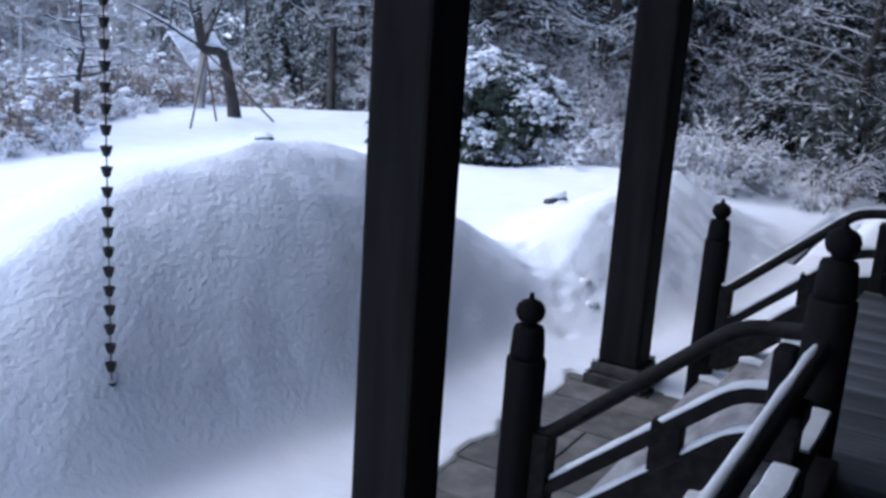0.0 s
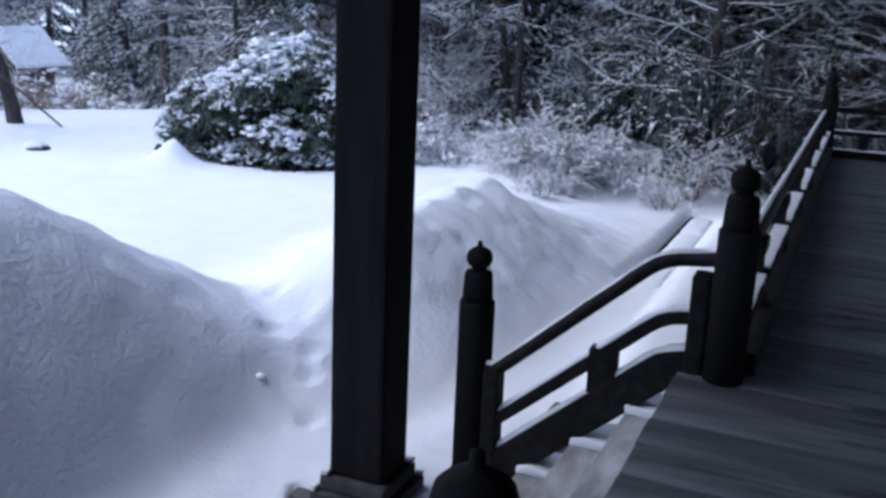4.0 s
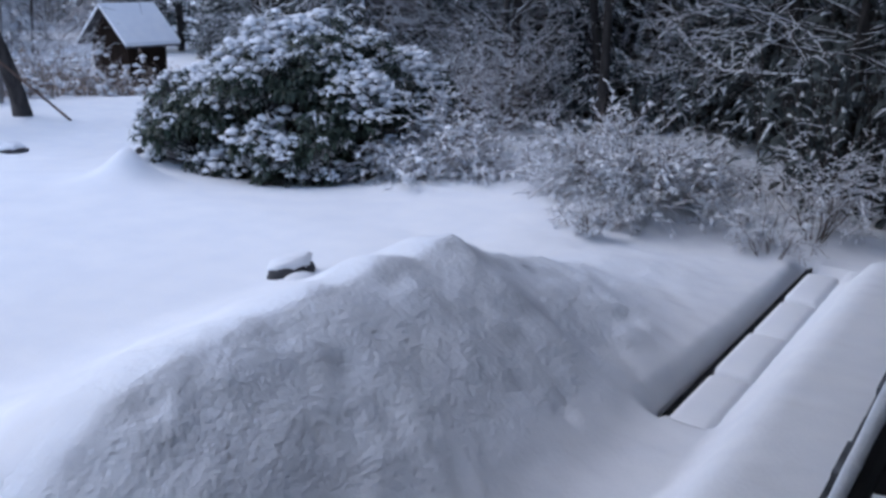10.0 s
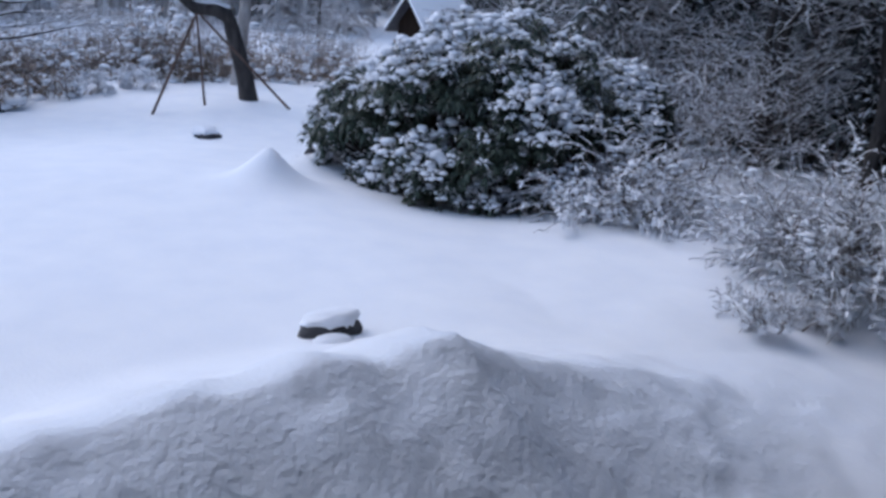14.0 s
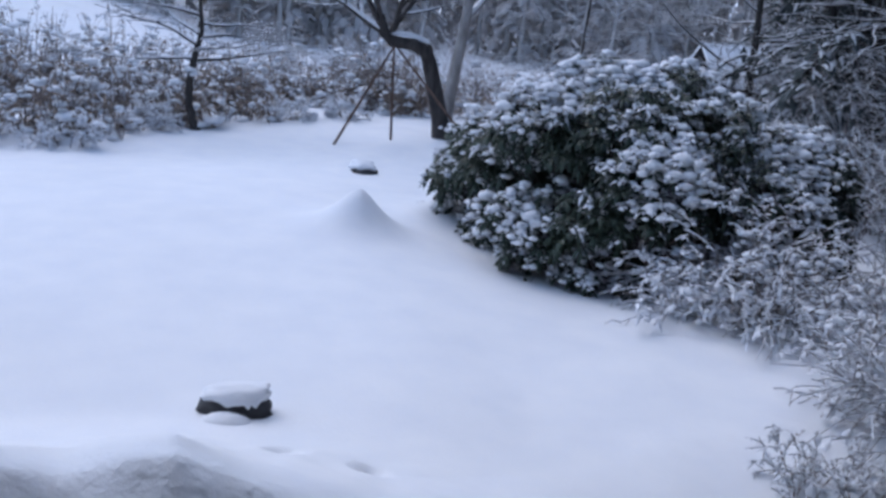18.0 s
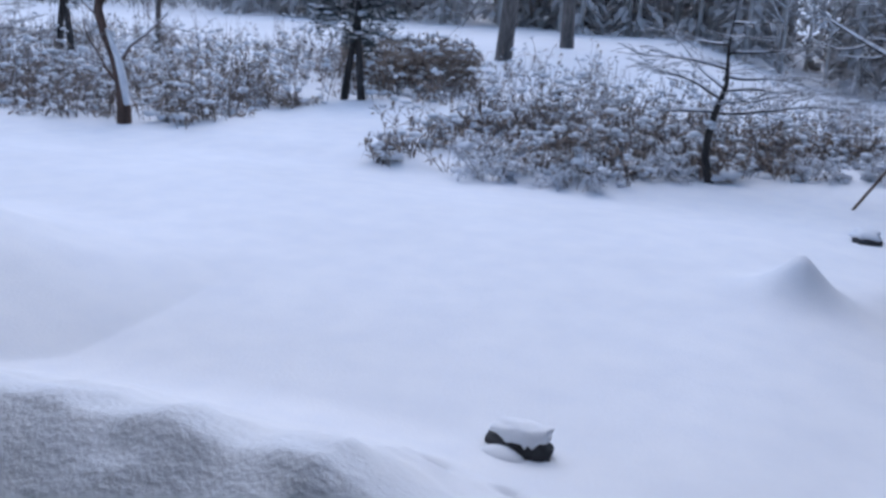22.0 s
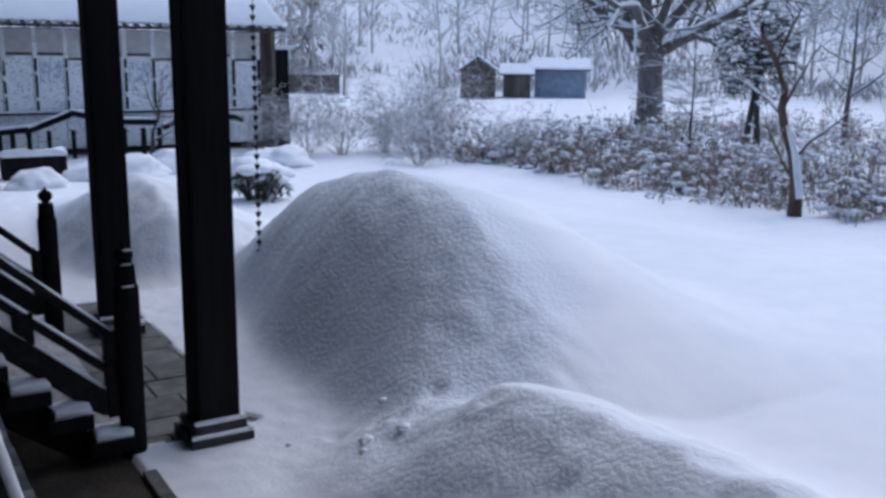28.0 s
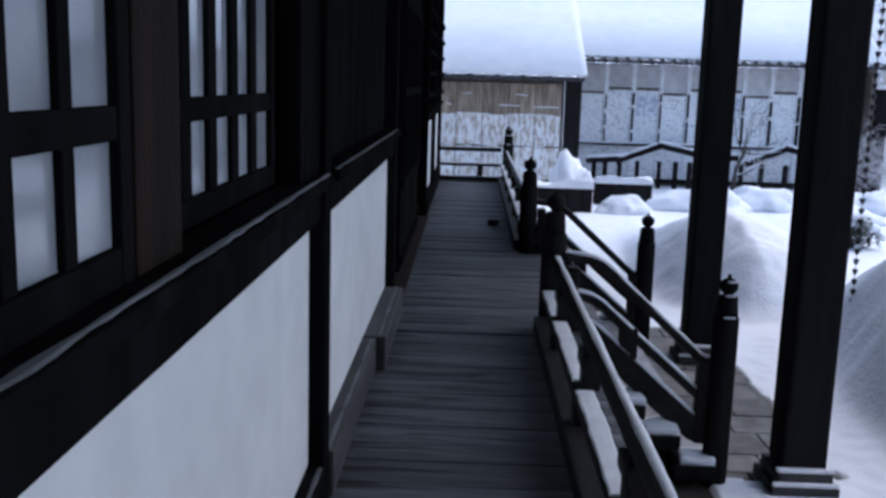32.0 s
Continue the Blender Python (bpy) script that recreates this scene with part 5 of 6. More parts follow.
def scatter(rng, n, region, k=1.0):
    out = []
    while len(out) < n:
        x, y = rng.uniform(region[0], region[1]), rng.uniform(region[2], region[3])
        front = (-15.2 if y > 9.5 else -13.9 if y > 7.3 else -11.9 if y > 3 else -12.7 if y > -3 else -11.7) + 0.35 * math.sin(y * 1.7)
        gap = (0.4 < y < 3.6 and x > -17.5) or (x < -19 and y > 9.5 + (x - 0.5) * 0.33 and rng.random() < 0.75)
        clump = float(vnoise(np.array([x * 1.1 + 50]), np.array([y * 1.1]))[0])
        if gap or x > front or clump < -0.07 + 0.25 * (rng.random() - 0.5):
            continue
        out.append((x, y, k * (0.8 + 0.5 * (vnoise(np.array([x * 0.7]), np.array([y * 0.7]))[0] + 0.5))))
    return out


rng = random.Random(91)
withered_bed("withered_plants", scatter(rng, 980, (-17.5, -10.6, 3.9, 12.5)), "bed of withered brown plants topped with snow puffs", 92, 0.62)
withered_bed("withered_plants", scatter(rng, 1200, (-18.5, -10.4, -12.0, 0.4)), "bed of withered brown plants topped with snow puffs", 93, 0.6)
withered_bed("withered_plants", scatter(rng, 900, (-30, -18, -16, 14), 1.2), "distant withered plants half buried in snow", 94, 0.6)
withered_bed("withered_plants", [(x, y, 1.0) for x, y in ((rng.uniform(-20, -15), rng.uniform(12.5, 17)) for _ in range(350))], "withered plants under the trees", 95, 0.6)
for k, (x, y) in enumerate(((-11.7, 5.6), (-11.8, 6.7), (-13.4, 7.6), (-12.6, 5.0), (-14.2, 9.6), (-14.6, 10.6))):
    shrub("low_shrub", x, y, "low brown shrub bowed down under snow", 110 + k, 9, 0.36, 1.4, "low shrubs", snow=1.5, smin=0.003, tufts=0.25, tuft=0.06, lumps=14)
hedge = thing("brown_hedge", 0, 0, 0, "low brown thicket with snow on top", "hedge", kind="stuff")
rng = random.Random(97)
lv, sn = Leaves(), Lumps(rng)
for _ in range(1500):
    x = -20.0 - 6.5 * rng.random()
    y = 9.5 + (x - 0.5) * rng.uniform(0.33, 0.48)
    z = floor_z(x, y) + rng.random() ** 0.7 * (0.9 + 0.5 * float(vnoise(np.array([x * 0.9]), np.array([y * 0.9]))[0]))
    for j in range(5):
        lv.add((x, y, z), (rng.gauss(0, 1), rng.gauss(0, 1), rng.gauss(0.2, 0.6)), rng.uniform(0.15, 0.4), 0.05, 0.2)
    if rng.random() < 0.2:
        sn.add((x, y, z + 0.1), 0.13, 0.13, 0.06)
tagged(lv.put("hedge_twigs", WEED, hedge), kind="stuff")
tagged(sn.put("hedge_snow", SNOW_CAP, hedge), kind="stuff")


# ---- forest ----
def cedar_model(seed, height, x, y, low=0.2):
    rng = random.Random(seed)
    t = thing("cedar_tree", x, y, floor_z(x, y) - 0.1, "tall dark cedar flecked with snow", "tree", "cedar forest")
    s = Sweep()
    s.add([(0, 0, 0), (0.03, 0.02, height * 0.3), (0, 0.05, height * 0.6), (0, 0, height)], [0.145, 0.12, 0.08, 0.02], 9)
    s.put("trunk", BARK, t)
    lv, sn, tw = Leaves(), Leaves(), Sweep()
    for _ in range(170):
        z = height * rng.uniform(low, 1.0)
        a = rng.uniform(0, 6.3)
        reach = (1.9 * (1.02 - z / height) + 0.35) * rng.uniform(0.5, 1.1)
        tw.add([(0, 0, z), (math.cos(a) * reach * 0.6, math.sin(a) * reach * 0.6, z - 0.13 * reach), (math.cos(a) * reach, math.sin(a) * reach, z - 0.35 * reach)], [0.03, 0.018, 0.006], 3, 1, False)
        for u in (0.3, 0.5, 0.68, 0.84, 1.0):
            p = Vector((math.cos(a) * reach * u, math.sin(a) * reach * u, z - 0.35 * u * u * reach))
            for j in range(8):
                d = Vector((math.cos(a) + rng.gauss(0, 0.8), math.sin(a) + rng.gauss(0, 0.8), rng.gauss(-0.3, 0.45)))
                ln = rng.uniform(0.14, 0.34)
                q = p + Vector((rng.gauss(0, 0.08), rng.gauss(0, 0.08), rng.gauss(0, 0.05)))
                lv.add(q, d, ln, 0.085, 0.35)
                if rng.random() < 0.6:
                    sn.add(q + Vector((0, 0, 0.03)), d, ln * 0.8, 0.06, 0.3)
    tagged(tw.put("boughs_frame", BARK, t), kind="stuff")
    tagged(lv.put("foliage", CEDAR, t), kind="stuff")
    tagged(sn.put("snow_load", FROST, t, "flecks of snow on the fronds"), kind="stuff")
    return t


rng = random.Random(120)
models = [cedar_model(121 + k, h, x, y, lo) for k, (h, x, y, lo) in enumerate(((11, -3.0, 19.5, 0.3), (13, 1.5, 18.5, 0.34), (7.0, -7.5, 24.5, 0.02), (5.5, -12.5, 25.0, 0.0), (10, -1.2, 23.5, 0.06)))]
spots = []
for _ in range(4000):
    x, y = rng.uniform(-34, 12), rng.uniform(16.5, 42)
    if x < -14 and y < 20 - (x + 14) * 0.25:
        continue
    if -37 < x < -24 and 22 < y < 33:
        continue
    if x < -8 and abs(y - 4.0 + (x - 0.4) * 0.80) < 2.6 + 0.02 * abs(x):
        continue
    if any((x - p) ** 2 + (y - q) ** 2 < 3.6 for p, q in spots):
        continue
    spots.append((x, y))
    if len(spots) > 118:
        break
spots += [(-2.2, 20.6), (-4.35, 21.1), (-0.6, 21.6)]
for x, y in spots:
    k = rng.uniform(0.8, 1.25)
    m = pose(x, y, floor_z(x, y) - 0.1, rng.uniform(-3, 3), rng.uniform(-3, 3), rng.uniform(0, 360))
    copy_thing(rng.choice(models[:2] + models[4:] * 2) if y < 23 else rng.choice(models), m @ Matrix.Scale(k, 4))

under = [shrub("thicket_shrub", x, y, "bare frosted undergrowth at the forest edge", 140 + k, 20, 1.9, 0.8, "forest undergrowth", snow=1.1, smin=0.002) for k, (x, y) in enumerate(((-6.5, 15.0), (-10.2, 16.4), (3.2, 15.6)))]
slim = [bare_tree("slim_tree", x, y, "slim bare tree with snow-lined twigs at the forest edge", 150 + k, 6.5, 0.06, sp, BARK, (0.05, -0.08, 1), "slim bare trees", snow=0.6, smin=0.0) for k, (x, y, sp) in enumerate(((-7.0, 16.0, OPEN), (-11.0, 15.5, TIER), (0.5, 16.4, OPEN)))]
rng = random.Random(160)
def in_view_of_hut(x, y):
    return abs(y - 4.0 + (x - 0.4) * 0.80) < 2.2 + 0.02 * abs(x) and x < -8


for k in range(64):
    x, y = rng.uniform(-19, -4), rng.uniform(15.4, 21)
    if k > 52:
        x, y = rng.uniform(-6, 5), rng.uniform(14.6, 17.5)
    if in_view_of_hut(x, y) or (-9 < x < 3 and rng.random() < 0.3):
        continue
    m = pose(x, y, floor_z(x, y) - 0.04, 0, 0, rng.uniform(0, 360)) @ Matrix.Scale(rng.uniform(0.5, 1.1), 4)
    copy_thing(rng.choice(under), m)
for k in range(58):
    x, y = rng.uniform(-22, 7), rng.uniform(15.5, 20)
    if k > 33:
        x, y = rng.uniform(-5, 8), rng.uniform(17, 24)
    if (x < -15 and y < 17) or in_view_of_hut(x, y):
        continue
    m = pose(x, y, floor_z(x, y) - 0.04, 0, 0, rng.uniform(0, 360)) @ Matrix.Scale(rng.uniform(0.7, 1.3), 4)
    copy_thing(rng.choice(slim), m)
for _ in range(16):
    x, y = rng.uniform(-26, -17), rng.uniform(10, 18)
    if in_view_of_hut(x, y):
        continue
    m = pose(x, y, floor_z(x, y) - 0.04, 0, 0, rng.uniform(0, 360)) @ Matrix.Scale(rng.uniform(0.4, 0.8), 4)
    copy_thing(rng.choice(under), m)

# brush and fallen boughs between the cedar trunks
brush = thing("forest_brush", 0, 0, 0, "dark brush and snow-flecked boughs between the cedar trunks", "undergrowth", kind="stuff")
rng = random.Random(170)
lv, fr, st = Leaves(), Leaves(), Sweep()
for k in range(2050):
    x, y = rng.uniform(-13, 9), 16.2 + 9 * rng.random() ** 1.3
    if k > 1500:
        x, y = rng.uniform(-2.3, 5), rng.uniform(13.1, 16.5)
    if in_view_of_hut(x, y):
        continue
    z0 = floor_z(x, y)
    h = rng.uniform(0.3, 1.9) * (0.6 + 0.9 * (float(vnoise(np.array([x * 0.6]), np.array([y * 0.6]))[0]) + 0.5))
    dx, dy = rng.gauss(0, 0.35), rng.gauss(0, 0.35)
    st.add([(x, y, z0 - 0.05), (x + dx * 0.5, y + dy * 0.5, z0 + h * 0.6), (x + dx, y + dy, z0 + h)], [0.012, 0.008, 0.004], 3, 1, False)
    for j in range(9):
        u = rng.uniform(0.1, 1.0)
        p = (x + dx * u + rng.gauss(0, 0.15), y + dy * u + rng.gauss(0, 0.15), z0 + h * u)
        d = (rng.gauss(0, 1), rng.gauss(0, 1), rng.gauss(-0.1, 0.35))
        ln = rng.uniform(0.15, 0.45)
        lv.add(p, d, ln, rng.uniform(0.05, 0.13), 0.4)
        if rng.random() < 0.14:
            fr.add((p[0], p[1], p[2] + 0.03), d, ln * 0.8, 0.05, 0.35)
for ob in (st.put("brush_stems", BARK, brush), lv.put("brush_foliage", CEDAR, brush), fr.put("brush_snow", FROST, brush)):
    tagged(ob, kind="stuff")

# far woods round the fields, one mass
woods = thing("far_woods", 0, 0, 0, "distant snowy woods paled for haze, closing off the snowy fields", "woods", kind="stuff")
rng = random.Random(180)
lv, tr, sn = Leaves(), Sweep(), Sweep()


def far_conifer(x, y, h):
    z0 = floor_z(x, y) - 0.2
    tr.add([(x, y, z0), (x, y, z0 + h)], [0.16, 0.03], 5, 1, False)
    for _ in range(75):
        u = rng.random() ** 1.2
        a = rng.uniform(0, 6.3)
        r = (0.3 + 0.19 * h * (1 - u)) * rng.uniform(0.2, 1)
        lv.add((x + r * math.cos(a) * 0.6, y + r * math.sin(a) * 0.6, z0 + 0.3 + u * h), (math.cos(a), math.sin(a), rng.gauss(-0.2, 0.3)), rng.uniform(0.7, 1.5), rng.uniform(0.35, 0.7), 0.4)


def far_bare(x, y, h):
    z0 = floor_z(x, y) - 0.2
    limbs = []
    grow(rng, (x, y, z0), (0, 0, 1), h, 0.14, 0, dict(OPEN, segs=4, levels=2, kids=(15, 7), tip=0.028, ratio=(0.42, 0.5)), limbs)
    for pts, rad, depth in limbs:
        tr.add(pts, rad, 4 if depth == 0 else 3, 1, False)
        if depth:
            sn.add([p + Vector((0, 0, r * 0.7)) for p, r in zip(pts, rad)], [r * 1.1 for r in rad], 3, 0.9, False)


for _ in range(430):
    a, r = rng.uniform(math.radians(138), math.radians(205)), rng.uniform(58, 100)
    x, y = r * math.cos(a), r * math.sin(a)
    if rng.random() < 0.75:
        far_conifer(x, y, rng.uniform(7, 13))
    else:
        far_bare(x, y, rng.uniform(7, 11))
for _ in range(210):
    a, r = rng.uniform(math.radians(203), math.radians(264)), rng.uniform(62, 170)
    x, y = r * math.cos(a), r * math.sin(a)
    if a > math.radians(232) and rng.random() < 0.35:
        continue
    if rng.random() < 0.1:
        far_conifer(x, y, rng.uniform(6, 10))
    else:
        far_bare(x, y, rng.uniform(7, 12))
for _ in range(2600):
    a, r = rng.uniform(math.radians(200), math.radians(262)), rng.uniform(58, 120)
    x, y = r * math.cos(a), r * math.sin(a)
    if vnoise(np.array([x * 0.12]), np.array([y * 0.12]))[0] < 0.0:
        continue
    z = floor_z(x, y)
    for j in range(5):
        lv.add((x + rng.gauss(0, 0.4), y + rng.gauss(0, 0.4), z), (rng.gauss(0, 0.5), rng.gauss(0, 0.5), 1), rng.uniform(0.6, 1.8), 0.14, 0.1)
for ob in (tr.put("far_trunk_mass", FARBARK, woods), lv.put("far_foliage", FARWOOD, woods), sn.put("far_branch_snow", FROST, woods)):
    tagged(ob, kind="stuff")
for _ in range(26):
    x, y = rng.uniform(-7, 7), rng.uniform(27, 44)
    copy_thing(rng.choice(models), pose(x, y, floor_z(x, y) - 0.2, 0, 0, rng.uniform(0, 360)) @ Matrix.Scale(rng.uniform(0.9, 1.3), 4))
for k in range(70):
    a, r = rng.uniform(math.radians(95), math.radians(138)), rng.uniform(46, 80)
    x, y = r * math.cos(a), r * math.sin(a)
    copy_thing(rng.choice(models), pose(x, y, floor_z(x, y) - 0.2, 0, 0, rng.uniform(0, 360)) @ Matrix.Scale(rng.uniform(1.0, 1.5), 4))

# ---- garden stones ----
def stone(name, x, y, rx, ry, rz, seed, label, z=None, snow=True, rot=0):
    rng = random.Random(seed)
    t = thing(name, x, y, floor_z(x, y) if z is None else z, label, "rock", "garden stones")
    bm = bmesh.new()
    bmesh.ops.create_icosphere(bm, subdivisions=3, radius=1.0)
    for v in bm.verts:
        n = noise.noise(v.co * 1.7 + Vector((seed, 0, 0))) * 0.35 + noise.noise(v.co * 5 + Vector((0, seed, 0))) * 0.1
        v.co = v.co * (1 + n)
        v.co = Vector((v.co.x * rx, v.co.y * ry, v.co.z * rz))
    part("rock_body", bm, ROCK, t, "", True)
    if snow:
        bm = bmesh.new()
        bmesh.ops.create_icosphere(bm, subdivisions=3, radius=1.0)
        for v in bm.verts:
            n = noise.noise(v.co * 1.6 + Vector((0, 0, seed))) * 0.42
            v.co = v.co * (1 + n)
            v.co = Vector((v.co.x * rx * 1.08 - 0.03, v.co.y * ry * 1.02, v.co.z * rz * 0.7 + rz * 0.78))
        part("snow_cap", bm, SNOW, t, "smooth snow cap", True)
    t.rotation_euler.z = rot
    return t


lawn_rock = thing("garden_rock", -4.15, 8.0, floor_z(-4.15, 8.0), "dark low rock under a thick snow cap on the lawn", "rock", "garden stones")
lawn_rock.rotation_euler.z = radians(-18)
for nm, mt, cx, cz, sx, sy, sz, lb in (("rock_body", ROCK, 0.0, 0.005, 0.1, 0.19, 0.105, ""), ("snow_cap", SNOW, -0.015, 0.092, 0.105, 0.172, 0.05, "thick uneven snow cap, higher at one end")):
    bm = bmesh.new()
    bmesh.ops.create_icosphere(bm, subdivisions=4, radius=1.0)
    for v in bm.verts:
        c = v.co.copy()
        q = max(abs(c.x), abs(c.y), abs(c.z)) ** -0.12
        c = c * q * (1 + 0.16 * noise.noise(v.co * 1.9 + Vector((3, 0, 0))) + 0.07 * noise.noise(v.co * 5))
        z = c.z * sz
        if mt is SNOW:
            z += 0.03 * max(0.0, c.y) ** 2 - 0.02 * max(0.0, -c.y)
            if c.z < 0:
                z += -0.055 * math.exp(-((c.y - 0.55) / 0.16) ** 2) + 0.03 * noise.noise(Vector((c.x * 2, c.y * 4, 1)))
        v.co = Vector((cx + c.x * sx, c.y * sy, cz + z))
    part(nm, bm, mt, lawn_rock, lb, True)
bm = bmesh.new()
bmesh.ops.create_icosphere(bm, subdivisions=3, radius=1.0)
for v in bm.verts:
    v.co = Vector((v.co.x * 0.09 + 0.13, v.co.y * 0.14 - 0.01, v.co.z * 0.07 - 0.02))
part("drift", bm, SNOW, lawn_rock, "snow drifted against the rock", True)
stone("garden_rock", -7.5, 9.02, 0.08, 0.08, 0.07, 5, "small dark stone showing at the foot of a snow cone", -0.74, False)
stone("garden_rock", -10.75, 10.1, 0.16, 0.16, 0.09, 7, "small dark stump in the snow", -0.95)
stone("garden_rock", -8.75, 10.45, 0.07, 0.07, 0.09, 9, "small dark stump in the snow", -0.8, False)
stone("garden_rock", -14.5, -16.0, 0.45, 0.4, 0.3, 11, "dark stone beside the bare shrubs", None)

# ---- drain beside the deck: kerb stones blackened for the shaded gap, covers under snow ----
kerb = thing("drain_kerb", -1.25, 9.1, -1.2, "stone edging blackened for the shaded gap along the roof-water drain", "kerb", kind="structure")
for k in range(6):
    part("kerb_stone", slab(-0.02, 0.02, -1.3 + k * 0.6, -0.712 + k * 0.6, 0.0, 0.19, 0.012), SHADESTONE, kerb)
for k in range(4):
    b = thing("drain_cover", -1.1, 8.2 + k * 0.84, -1.2, "stone drain cover under a rounded snow cushion", "stone", "drain covers")
    part("cover_stone", slab(-0.14, 0.14, -0.38, 0.38, 0.0, 0.07, 0.02), ROCK, b)
    bm = slab(-0.115, 0.15, -0.4, 0.4, 0.071, 0.225 + 0.012 * (k % 2), 0.055)
    part("snow_cap", bm, SNOW, b, "rounded snow cushion", True)
edge = thing("pavement_kerb", -0.945, 4.15, -1.0, "narrow stone kerb beside the bare ground", "kerb", kind="structure")
for k in range(3):
    part("kerb_stone", slab(-0.05, 0.04, -0.42 + k * 0.4, -0.025 + k * 0.4, -0.05, 0.035, 0.012), STONE, edge)

# ---- outbuilding at the end of the veranda ----
barn = thing("outbuilding", -5.3, -15.5, -1.1, "timber outbuilding with pale boarded bays and a snow-covered roof", "building")
part("wall_back", slab(-4.0, 3.35, -0.25, -0.1, 0.0, 3.2), SHEDWALL, barn)
rng = random.Random(200)
for k in range(11):
    x = 3.3 - k * 0.7
    zs, w = 1.24, rng.uniform(0.018, 0.04)
    while zs < 2.4:
        ze = min(2.48, zs + rng.uniform(0.18, 0.7))
        part("wall_post", slab(x - w, x + w, -0.08, 0.02, zs, ze, 0.006), BLACKWOOD, barn)
        zs = ze + rng.uniform(0.02, 0.16)
    part("post_snow", slab(x - 0.055, x + 0.055, -0.085, -0.02, 0.3, 3.2, 0.01), MESHBOARD, barn, "post plastered with blown snow")
    if k < 10:
        x0, x1 = x - 0.64, x - 0.06
        part("upper_board", slab(x0, x1, -0.07, -0.03, 2.62 if k % 3 else 2.5, 3.18), GREYBOARD, barn, "plain grey board under the eave")
        part("bay_board", slab(x0, x1, -0.09, -0.05, 1.2, 2.55 if k % 3 else 2.44), MESHBOARD, barn, "pale board spattered with snow")
        part("lower_board", slab(x0, x1, -0.09, -0.05, 0.3, 1.14), MESHBOARD, barn)
        if k in (2, 5):
            part("blue_sheet", slab(x0 + 0.03, x1 - 0.03, -0.045, -0.03, 1.9, 2.42), PALEBLUE, barn, "faded blue-grey sheet")
part("wall_rail", slab(-3.7, 3.35, 0.042, 0.09, 1.14, 1.2, 0.006), BLACKWOOD, barn)
lump_strip([(-3.7, 0.07, 1.215), (3.35, 0.07, 1.215)], 0.05, 0.03, 77).put("rail_snow", SNOW_CAP, barn, "snow on the wall rail")
part("wall_rail", slab(-3.7, 3.35, -0.02, 0.03, 0.2, 0.3, 0.006), BLACKWOOD, barn)
for x0, z0, x1, z1 in ((3.1, 0.78, 2.2, 0.85), (2.35, 0.78, 1.25, 1.2), (1.3, 1.22, 0.2, 0.98), (0.3, 0.98, -0.7, 0.95), (-0.9, 0.8, -1.9, 1.22), (-1.85, 1.24, -3.0, 0.95)):
    s = Sweep()
    s.add([(x0, 0.6, z0), (x1, 0.6, z1)], [0.085, 0.085], 8)
    s.put("leaning_timber", BLACKWOOD, barn)
    lump_strip([(x0, 0.6, z0 + 0.07), (x1, 0.6, z1 + 0.07)], 0.07, 0.05, int(x0 * 10)).put("timber_snow", SNOW_CAP, barn, "snow on the leaning timber")
for x in (2.9, 2.62, 2.25, 1.8, 1.25, 0.85, 0.5, 0.05, -0.4, -0.8, -1.3, -1.9, -2.4):
    part("short_prop", slab(x - 0.04 - 0.012 * (int(x * 10) % 3), x + 0.05, 0.55, 0.65, 0.1, 0.8), BLACKWOOD, barn)
bm = bmesh.new()
N = 64
rows = []
for i, (yy, zz) in enumerate(((0.75, 3.3), (-1.5, 4.45), (-5.2, 6.4))):
    row = []
    for k in range(N + 1):
        x = 3.75 - k * 7.9 / N
        wv = 0.03 * math.cos(k * math.pi) if i == 0 else 0
        row.append((bm.verts.new((x, yy, zz + wv)), bm.verts.new((x, yy + 0.02, zz + 0.1))))
    rows.append(row)
for r, q in zip(rows, rows[1:]):
    for k in range(N):
        bm.faces.new((r[k][1], r[k + 1][1], q[k + 1][1], q[k][1]))
        bm.faces.new((r[k][0], q[k][0], q[k + 1][0], r[k + 1][0]))
for k in range(N):
    r = rows[0]
    bm.faces.new((r[k][0], r[k + 1][0], r[k + 1][1], r[k][1]))
for e in (0, N):
    for r, q in zip(rows, rows[1:]):
        bm.faces.new((r[e][0], r[e][1], q[e][1], q[e][0]))
bmesh.ops.recalc_face_normals(bm, faces=bm.faces)
part("roof_snow", bm, SNOW, barn, "deep smooth snow on the roof", True)
s = Sweep()
s.add([(3.76, 0.8, 3.255), (-0.2, 0.8, 3.235), (-4.16, 0.8, 3.255)], [0.045] * 3, 6)
s.put("eave_edge", ROOFING, barn, "dark corrugated edge under the roof snow")
for k in range(28):
    x = 3.65 - k * 0.285
    s = Sweep()
    s.add([(x, 0.86, 3.24), (x, -0.6, 3.97)], [0.06, 0.06], 8)
    s.put("roof_batten", ROOFING, barn)
part("gable_board", slab(-4.1, -4.0, -4.5, 0.2, 0.0, 3.25), SHEDWALL, barn)
part("side_lean_to", slab(-4.6, -4.02, -1.2, -0.1, 0.0, 2.75), BLACKWOOD, barn)
part("side_snow", slab(-4.75, -4.02, -1.3, 0.05, 2.76, 2.86, 0.03), SNOW_CAP, barn)

